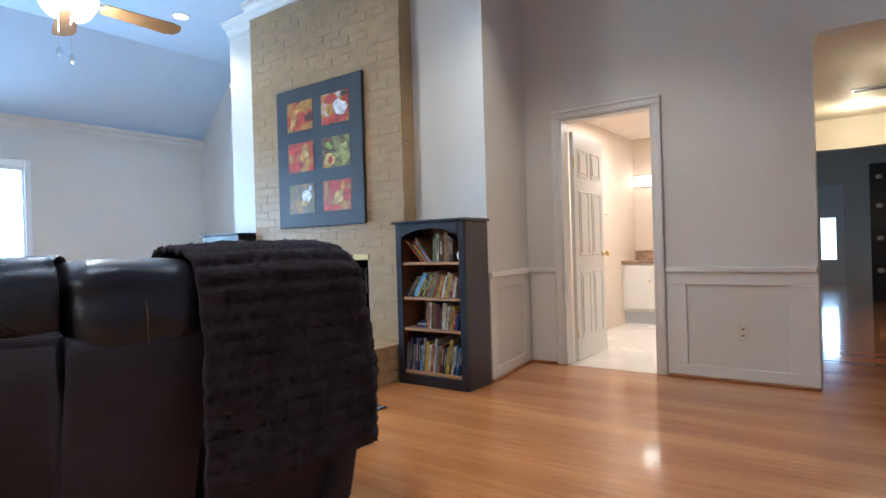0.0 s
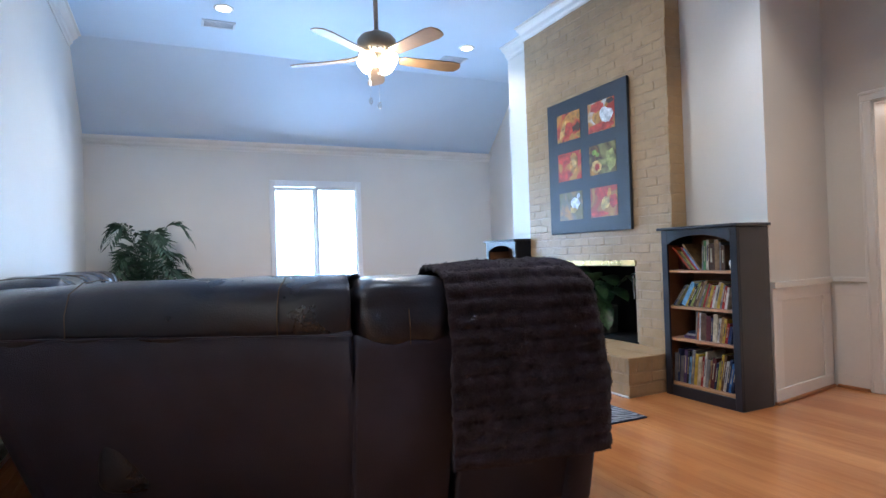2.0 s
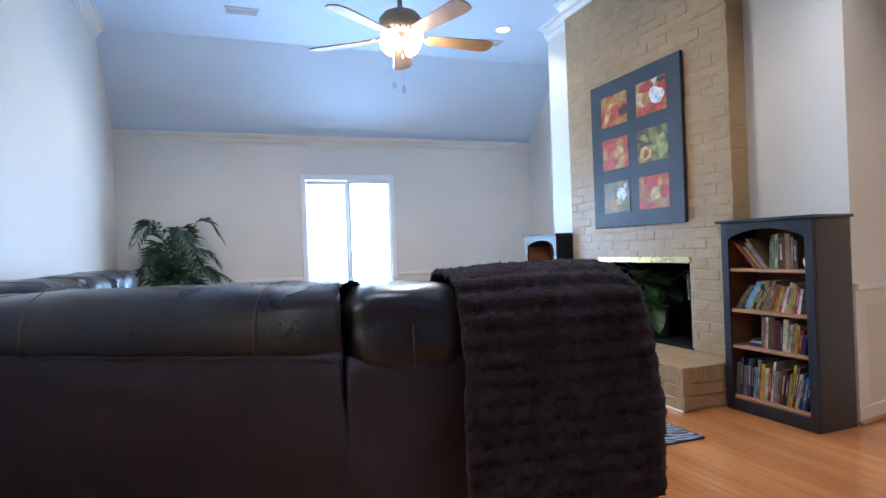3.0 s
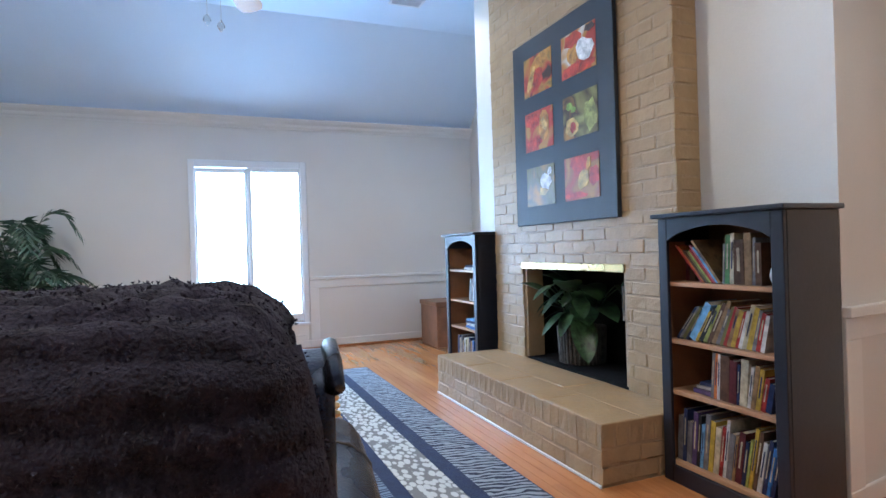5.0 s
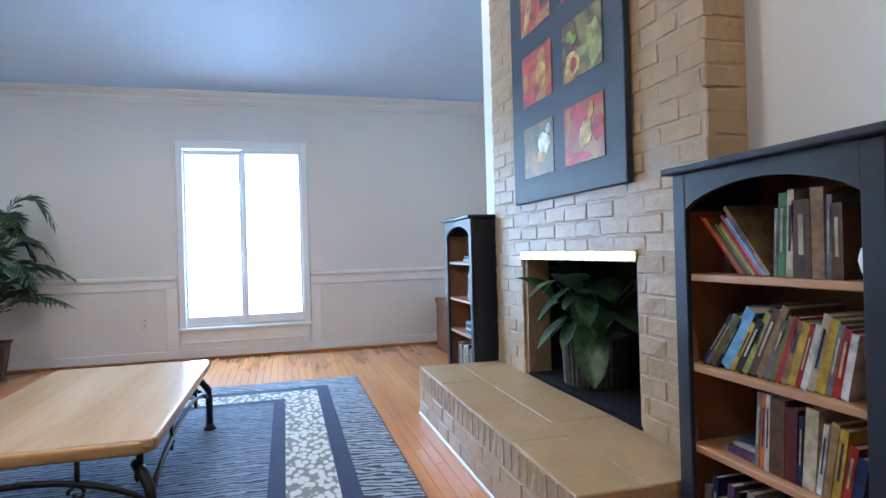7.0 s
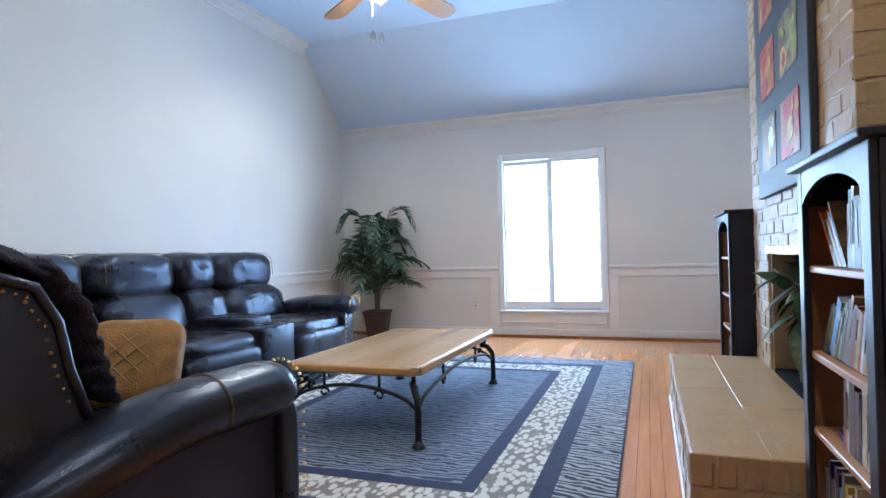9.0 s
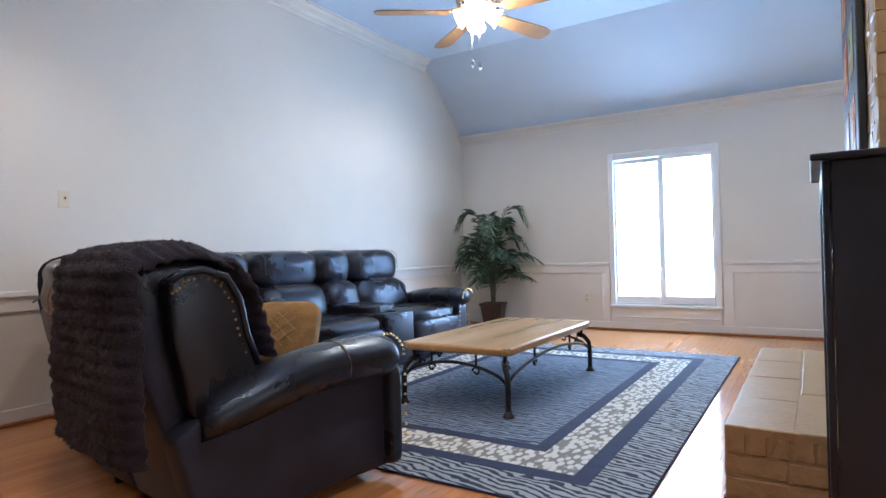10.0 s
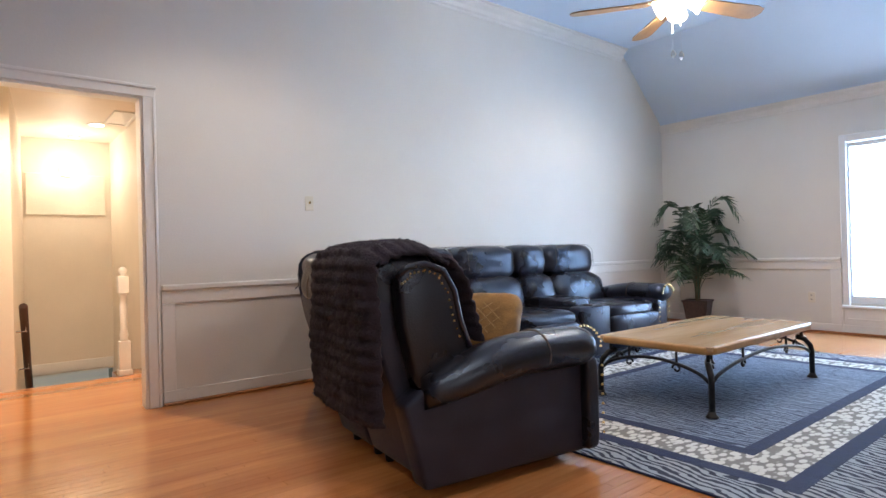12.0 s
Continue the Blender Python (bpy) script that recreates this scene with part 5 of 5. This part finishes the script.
structure(part("ceiling_hall", box(-0.2, 2.0, YR + T, 8.95, 2.46, 2.56), HALLW), "warm-lit hall ceiling", "ceiling")
for q in ((-2.4, 3.4, HF, HF + 0.1), (-2.5, -2.4, 8.31, HF), (0.75, 0.85, 11.5, HF), (-2.4, -0.15, 8.31, 8.42), (2.0, 3.4, 9.0, 9.1), (3.3, 3.4, 9.1, HF)):
    structure(part("wall_far_room", box(*q, 0, 3.0), WALL), "pale wall of the room beyond the hall")
structure(part("ceiling_far", box(-2.5, 3.4, 9.02, HF, 2.9, 3.0), CEIL), "far-room ceiling with blue daylight in its colour", "ceiling")
structure(part("trim_crown_far", prism(crown_profile(0.75, 2.9, 1.3, -1), "y", 11.5, HF), TRIM), "white crown moulding in the far room", "moulding")
fd = thing("door_far", "glazed white exterior door bright with daylight", "door", kind="structure")
for q in ((-0.62, -0.5, 0.0, 2.12), (-0.23, -0.08, 0.0, 2.12), (-0.5, -0.23, 1.9, 2.12)):
    part("door_frame", box(q[0], q[1], HF - 0.05, HF - 0.001, q[2], q[3], 0.004), WINW, fd)
# the pane itself emits the daylight that would come through it
part("pane", box(-0.5, -0.23, HF - 0.03, HF - 0.022, 0.54, 1.43), glow("door_daylight", (0.75, 0.88, 1.0), 2.2), fd, "glass pane glowing in place of daylight")
part("bottom_panel", box(-0.5, -0.23, HF - 0.035, HF - 0.022, 0.0, 0.54), WINW, fd)
part("top_panel", box(-0.5, -0.23, HF - 0.035, HF - 0.022, 1.43, 1.9), WINW, fd)
cab = thing("display_cabinet", "tall black display cabinet with white fittings", "cabinet", m=pose(0.385, 11.6, 0))
part("body", box(0, 0.33, 0, 0.6, 0, 2.15, 0.006), BLACKW, cab)
for z in (0.45, 0.95, 1.45, 1.9):
    part("ornament", lathe([(0.03, 0), (0.05, 0.03), (0.03, 0.07)], (0.12, -0.04, z), n=12), TRIM, cab, "small white fitting")
hc = thing("recessed_light", "round recessed hall ceiling light, lit", "ceiling light", "recessed ceiling lights", m=pose(0.31, 8.25, 2.46))
part("ring", lathe([(0.062, -0.001), (0.07, -0.008), (0.092, -0.006), (0.095, 0.0)], (0, 0, 0), n=28), TRIM, hc)
part("lens", lathe([(0.06, -0.012), (0.061, -0.009)], (0, 0, 0), n=28), CANGLOW, hc, "glowing frosted lens")
hv = thing("ceiling_vent", "white hall ceiling air vent", "vent", "ceiling vents", m=pose(0.45, 7.4, 2.46))
part("frame", frame_ring(-0.16, 0.16, -0.09, 0.09, 0.022, -0.012, -0.001), GRILLE, hv)
part("backing", box(-0.14, 0.14, -0.07, 0.07, -0.006, -0.001), SLOT, hv)

# ---- stair hall ----
SY = -1.9
sf = structure(part("floor_stair_hall", box(-1.2, 0.4, SY, YL, -0.12, -0.008), GAP), "oak strip floor of the stair landing", "floor")
part("boards", box(-1.2, 0.4, SY, YL, -0.008, -0.001), OAK, sf)
part("nosing", box(-1.2, 0.4, SY - 0.03, SY, -0.03, 0.0, 0.008), SHOE, sf)
part("side_landing", box(-1.2, -0.77, -2.2, SY, -0.1, -0.002), OAK, sf)
for q in ((-1.3, -1.12, -4.4, YL - T, -2.4, 2.5), (0.3, 0.42, SY, YL - T, 0, 2.5), (-1.12, -0.2, -4.4, -4.28, -0.3, 2.5), (-1.3, 0.42, -6.0, -5.9, -2.4, 0.0)):
    structure(part("wall_stair_hall", box(*q), HALLW), "cream stair-hall wall in warm light")
structure(part("wall_stair_hall", prism([(-0.05, SY), (-0.25, -4.4), (-0.25, -5.9), (0.42, -5.9), (0.42, SY)], "z", -2.4, 2.5), HALLW), "cream stair-hall wall in warm light")
structure(part("baseboard_stair_hall", box(-1.11, -0.25, -4.28, -4.262, -0.28, -0.16, 0.004), TRIM), "white baseboard over the stair opening", "baseboard")
structure(part("ceiling_stair_hall", box(-1.3, 0.42, -4.4, YL - T, 2.44, 2.54), HALLW), "warm-lit stair-hall ceiling", "ceiling")
st = structure(part("wall_stair_bulkhead", box(-1.06, -0.27, -4.28, -4.25, 1.55, 2.03, 0.004), mat("bulkhead_paint", (0.7, 0.66, 0.56), 0.6), None), "shallow painted panel over the stairs")
stairs = thing("stairs", "oak stairs going down from the landing", "stairs", kind="structure")
for i in range(9):
    y1 = SY - 0.26 * i
    z = -0.18 * (i + 1)
    part("tread", box(-1.115, -0.02, y1 - 0.285, y1, z - 0.03, z, 0.006), OAK, stairs)
    part("riser", box(-1.115, -0.02, y1 - 0.012, y1, z, z + 0.15), TRIM, stairs)
rail = thing("handrail", "dark wooden stair handrail on metal brackets", "handrail")
part("rail", tube([(-0.115, -1.93, 0.66), (-0.175, -2.7, 0.06), (-0.25, -3.6, -0.64)], 0.03, n=10), DARKW, rail, smooth=True)
for yy, zz in ((-2.12, 0.5), (-2.6, 0.12)):
    part("bracket", tube([(0.09 + yy * 0.08 + 0.01, yy, zz - 0.06), (0.0 + yy * 0.08 + 0.03, yy, zz - 0.06), (0.03 + yy * 0.078, yy, zz)], 0.008), CHROME, rail)
nw = thing("newel_post", "white turned wooden newel post at the stair head", "newel post", m=pose(-0.83, -1.95, 0))
part("base_block", box(-0.045, 0.045, -0.045, 0.045, 0, 0.3, 0.005), TRIM, nw)
part("plinth", box(-0.055, 0.055, -0.055, 0.055, 0, 0.05, 0.004), TRIM, nw)
part("turned_shaft", lathe([(0.036, 0.3), (0.028, 0.32), (0.038, 0.35), (0.026, 0.4), (0.034, 0.6), (0.022, 0.68), (0.036, 0.7), (0.03, 0.72)], (0, 0, 0), n=18), TRIM, nw, smooth=True)
part("top_block", box(-0.042, 0.042, -0.042, 0.042, 0.72, 0.87, 0.005), TRIM, nw)
part("finial", lathe([(0.03, 0.87), (0.02, 0.885), (0.036, 0.91), (0.03, 0.935), (0.01, 0.95)], (0, 0, 0), n=18), TRIM, nw, smooth=True)
sc = thing("wall_sconce", "small glowing wall lamp over the stairs", "wall light", m=pose(-0.66, -4.24, 2.07))
part("shade", lathe([(0.05, -0.06), (0.07, 0.0), (0.06, 0.05)], (0, 0.08, 0), n=18), LIGHTS, sc, smooth=True)
part("backplate", box(-0.05, 0.05, 0, 0.02, -0.07, 0.07, 0.006), BRASS, sc)
shc = thing("recessed_light", "round recessed landing ceiling light, lit", "ceiling light", "recessed ceiling lights", m=pose(-0.84, -3.2, 2.44))
part("ring", lathe([(0.062, -0.001), (0.07, -0.008), (0.092, -0.006), (0.095, 0.0)], (0, 0, 0), n=28), TRIM, shc)
part("lens", lathe([(0.06, -0.012), (0.061, -0.009)], (0, 0, 0), n=28), CANGLOW, shc, "glowing frosted lens")

det = thing("smoke_detector", "round white smoke detector on the stair-hall ceiling", "smoke detector", m=pose(-0.72, -3.98, 2.44))
part("body", lathe([(0.045, -0.035), (0.058, -0.03), (0.062, -0.008), (0.066, 0.0)], (0, 0, 0), n=24), TRIM, det, smooth=True)
hatch = thing("attic_hatch", "flat painted attic hatch framed by thin moulding", "hatch", kind="structure", m=pose(-0.99, -2.75, 2.44))
part("frame", frame_ring(-0.11, 0.11, -0.32, 0.32, 0.03, -0.016, -0.0005), TRIM, hatch)
part("panel", box(-0.08, 0.08, -0.29, 0.29, -0.006, -0.0005), TRIM, hatch)

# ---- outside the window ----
# the backdrop emits the outdoor brightness itself, with dim teal foliage patches low down
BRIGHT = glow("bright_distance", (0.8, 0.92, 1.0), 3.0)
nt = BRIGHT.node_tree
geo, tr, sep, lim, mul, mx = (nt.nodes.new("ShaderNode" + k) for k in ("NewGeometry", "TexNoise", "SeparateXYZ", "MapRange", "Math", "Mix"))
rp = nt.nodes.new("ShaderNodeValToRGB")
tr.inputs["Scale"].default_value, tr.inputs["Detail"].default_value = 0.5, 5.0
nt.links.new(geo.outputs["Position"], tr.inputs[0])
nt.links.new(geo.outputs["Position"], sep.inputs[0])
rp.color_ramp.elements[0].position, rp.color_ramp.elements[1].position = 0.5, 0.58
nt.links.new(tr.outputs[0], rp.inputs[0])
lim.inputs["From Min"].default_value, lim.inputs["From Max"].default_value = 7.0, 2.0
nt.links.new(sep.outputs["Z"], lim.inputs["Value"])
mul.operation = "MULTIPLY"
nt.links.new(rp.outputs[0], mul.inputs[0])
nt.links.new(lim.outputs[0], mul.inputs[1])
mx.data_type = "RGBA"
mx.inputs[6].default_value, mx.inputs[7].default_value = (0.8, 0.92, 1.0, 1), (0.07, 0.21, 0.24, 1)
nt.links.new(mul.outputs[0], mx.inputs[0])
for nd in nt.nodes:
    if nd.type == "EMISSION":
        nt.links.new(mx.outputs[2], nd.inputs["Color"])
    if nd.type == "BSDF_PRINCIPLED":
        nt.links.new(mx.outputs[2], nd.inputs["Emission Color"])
structure(part("ground", box(-300, XW - T, -200, 200, -3.2, -3.0), mat("lawn", (0.08, 0.12, 0.05), 0.9, var=0.3, scale=0.5)), "lawn outside the window", "ground")
structure(part("backdrop", box(-70, -69, -60, 60, -3, 40), BRIGHT), "glowing backdrop of bright daylight distance", "backdrop")

# ---- bricks ----
def brick_mesh(w, d, h, seed):
    """A worn brick lying in x and z with its front towards -y, uneven and slightly proud."""
    r = random.Random(seed)
    b = 0.006
    bm = bmesh.new()
    j = lambda s: r.uniform(-s, s)
    back = [bm.verts.new((x, d, z)) for x, z in ((0, 0), (w, 0), (w, h), (0, h))]
    mid = [bm.verts.new((x + j(0.003), 0.002 + j(0.0015), z + j(0.003))) for x, z in ((0, 0), (w, 0), (w, h), (0, h))]
    fr = [bm.verts.new((x + j(0.004), -0.0025 + j(0.003), z + j(0.003))) for x, z in ((b, b), (w / 2, b), (w - b, b), (w - b, h - b), (w / 2, h - b), (b, h - b))]
    for k in range(4):
        bm.faces.new((back[k], back[(k + 1) % 4], mid[(k + 1) % 4], mid[k]))
    bm.faces.new((mid[0], mid[1], fr[2], fr[1], fr[0]))
    bm.faces.new((mid[1], mid[2], fr[3], fr[2]))
    bm.faces.new((mid[2], mid[3], fr[5], fr[4], fr[3]))
    bm.faces.new((mid[3], mid[0], fr[0], fr[5]))
    bm.faces.new((fr[0], fr[1], fr[4], fr[5]))
    bm.faces.new((fr[1], fr[2], fr[3], fr[4]))
    bmesh.ops.recalc_face_normals(bm, faces=bm.faces)
    me = bpy.data.meshes.new("brick")
    bm.to_mesh(me)
    bm.free()
    me.materials.append(BRICKP)
    return me


BK = {}


def brick(parent, w, h, m, seed, joined=None):
    key = (round(w, 3), round(h, 3), seed % 5)
    if key not in BK:
        BK[key] = brick_mesh(w, 0.03, h, seed % 5 + int(w * 1000))
    if joined is not None:
        n0 = len(joined.verts)
        joined.from_mesh(BK[key])
        joined.verts.ensure_lookup_table()
        for v in joined.verts[n0:]:
            v.co = m @ v.co
        return
    ob = new("brick", BK[key])
    ob.parent = parent
    ob.matrix_local = m


J = 0.0055
upper = bmesh.new()
for c in range(int((ZC - HZ) / COURSE) + 1):
    z = HZ + c * COURSE
    h = min(COURSE - J, ZC - z - 0.002)
    if h < 0.02:
        continue
    x = CX0
    k = 0
    while x < CX1 - 0.02:
        w = BL if (k or c % 2 == 0) else BL / 2
        w = min(w, CX1 - x)
        x0, x1 = x, x + w - (J if x + w < CX1 - 0.01 else 0)
        segs = [(x0, x1)]
        if z < FZ1 - 0.02:
            segs = [(a, b) for a, b in ((x0, min(x1, FX0)), (max(x0, FX1), x1)) if b - a > 0.02]
        for a, b in segs:
            joined = None if z < 2.62 else upper
            brick(chim, b - a, h, Matrix.Translation((a, CY, z)), c * 7 + k, joined)
        x += BL if (k or c % 2 == 0) else BL / 2
        k += 1
    brick(chim, 4.07 - CY - 0.006, h, Matrix.Translation((CX1 - 0.004, CY + 0.006, z)) @ Matrix.Rotation(radians(90), 4, "Z"), c * 3, None if z < 1.9 else upper)
tagged(part("upper_bricks", upper, BRICKP, chim, "cream-painted bricks high on the chimney"), kind="stuff")
# hearth: two brick courses under a row of upright headers
for c in range(2):
    x, k = HX0, 0
    while x < HX1 - 0.03:
        w = BL if (k or c % 2 == 0) else BL / 2
        ww = min(w, HX1 - x) - (J if x + w < HX1 - 0.01 else 0)
        brick(hearth, ww, 0.076, Matrix.Translation((x, HY, 0.012 + c * 0.0845)), c * 5 + k)
        x += w
        k += 1
    y = HY + 0.006
    for k in range(3):
        w = min(BL, CY - y)
        if w > 0.03:
            brick(hearth, w - J, 0.076, Matrix.Translation((HX1 - 0.004, y, 0.012 + c * 0.0845)) @ Matrix.Rotation(radians(90), 4, "Z"), k + c)
        y += BL if (k or c) else BL / 2
x, k = HX0, 0
while x < HX1 - 0.03:
    w = min(0.0765, HX1 - x)
    brick(hearth, w - 0.007, HZ - 0.181 - 0.002, Matrix.Translation((x, HY, 0.181)), k)
    x += 0.0765
    k += 1
y = HY + 0.006
for k in range(7):
    w = min(0.0765, CY - y)
    if w > 0.02:
        brick(hearth, w - 0.007, HZ - 0.181 - 0.002, Matrix.Translation((HX1 - 0.004, y, 0.181)) @ Matrix.Rotation(radians(90), 4, "Z"), k)
    y += 0.0765
for row, (y0, y1) in enumerate(((HY + 0.004, HY + 0.245), (HY + 0.249, CY + 0.01))):
    n = 4 if row == 0 else 3
    w = (HX1 - HX0) / n
    for i in range(n):
        brick(hearth, w - 0.002, y1 - y0, Matrix.Translation((HX0 + i * w, y0, HZ - 0.003)) @ Matrix(((1, 0, 0, 0), (0, 0, 1, 0), (0, -1, 0, 0), (0, 0, 0, 1))), i + row * 3)

# ---- floor boards ----
PWD = 0.0572
LENS = (0.45, 0.62, 0.8, 1.0, 1.25)
PM = {}
for L in LENS:
    bm = bmesh.new()
    e = 0.0007
    lo = [bm.verts.new(c) for c in ((0, 0, -0.008), (L, 0, -0.008), (L, PWD, -0.008), (0, PWD, -0.008))]
    mi = [bm.verts.new(c) for c in ((0.0004, 0.0004, -e), (L - 0.0004, 0.0004, -e), (L - 0.0004, PWD - 0.0004, -e), (0.0004, PWD - 0.0004, -e))]
    hi = [bm.verts.new(c) for c in ((e, e, 0), (L - e, e, 0), (L - e, PWD - e, 0), (e, PWD - e, 0))]
    for a, b in ((lo, mi), (mi, hi)):
        for k in range(4):
            bm.faces.new((a[k], a[(k + 1) % 4], b[(k + 1) % 4], b[k]))
    bm.faces.new(hi)
    me = bpy.data.meshes.new("plank")
    bm.to_mesh(me)
    bm.free()
    me.materials.append(OAK)
    PM[L] = me
rr = random.Random(21)
verts, faces_ = [], []
made = 0
rows = int((YR - YL) / PWD) + 1
for j in range(rows):
    y = YL + j * PWD
    x = XW - rr.uniform(0, 0.8)
    while x < XE:
        L = rr.choice(LENS)
        if min(x + L, XE) - max(x, XW) > 0.03:
            a, b = max(x, XW), min(x + L, XE)
            near = -2.5 < x and x + L < 1.0 and y > 1.85 and made < 300 and y + PWD < YR and b - a > L - 1e-6
            if near:
                ob = new("plank", PM[L])
                ob.parent = floor
                ob.matrix_local = Matrix.Translation((x, y, 0))
                made += 1
            else:
                y1 = min(y + PWD, YR)
                n0 = len(verts)
                e = 0.0007
                verts += [(a, y, -0.008), (b, y, -0.008), (b, y1, -0.008), (a, y1, -0.008), (a + e, y + e, 0), (b - e, y + e, 0), (b - e, y1 - e, 0), (a + e, y1 - e, 0)]
                for k in range(4):
                    faces_.append((n0 + k, n0 + (k + 1) % 4, n0 + 4 + (k + 1) % 4, n0 + 4 + k))
                faces_.append((n0 + 4, n0 + 5, n0 + 6, n0 + 7))
        x += L
me = bpy.data.meshes.new("planks")
me.from_pydata(verts, [], faces_)
me.materials.append(OAK_JOINED)
pl = tagged(new("planks", me), "oak floor strips", kind="stuff")
pl.parent = floor
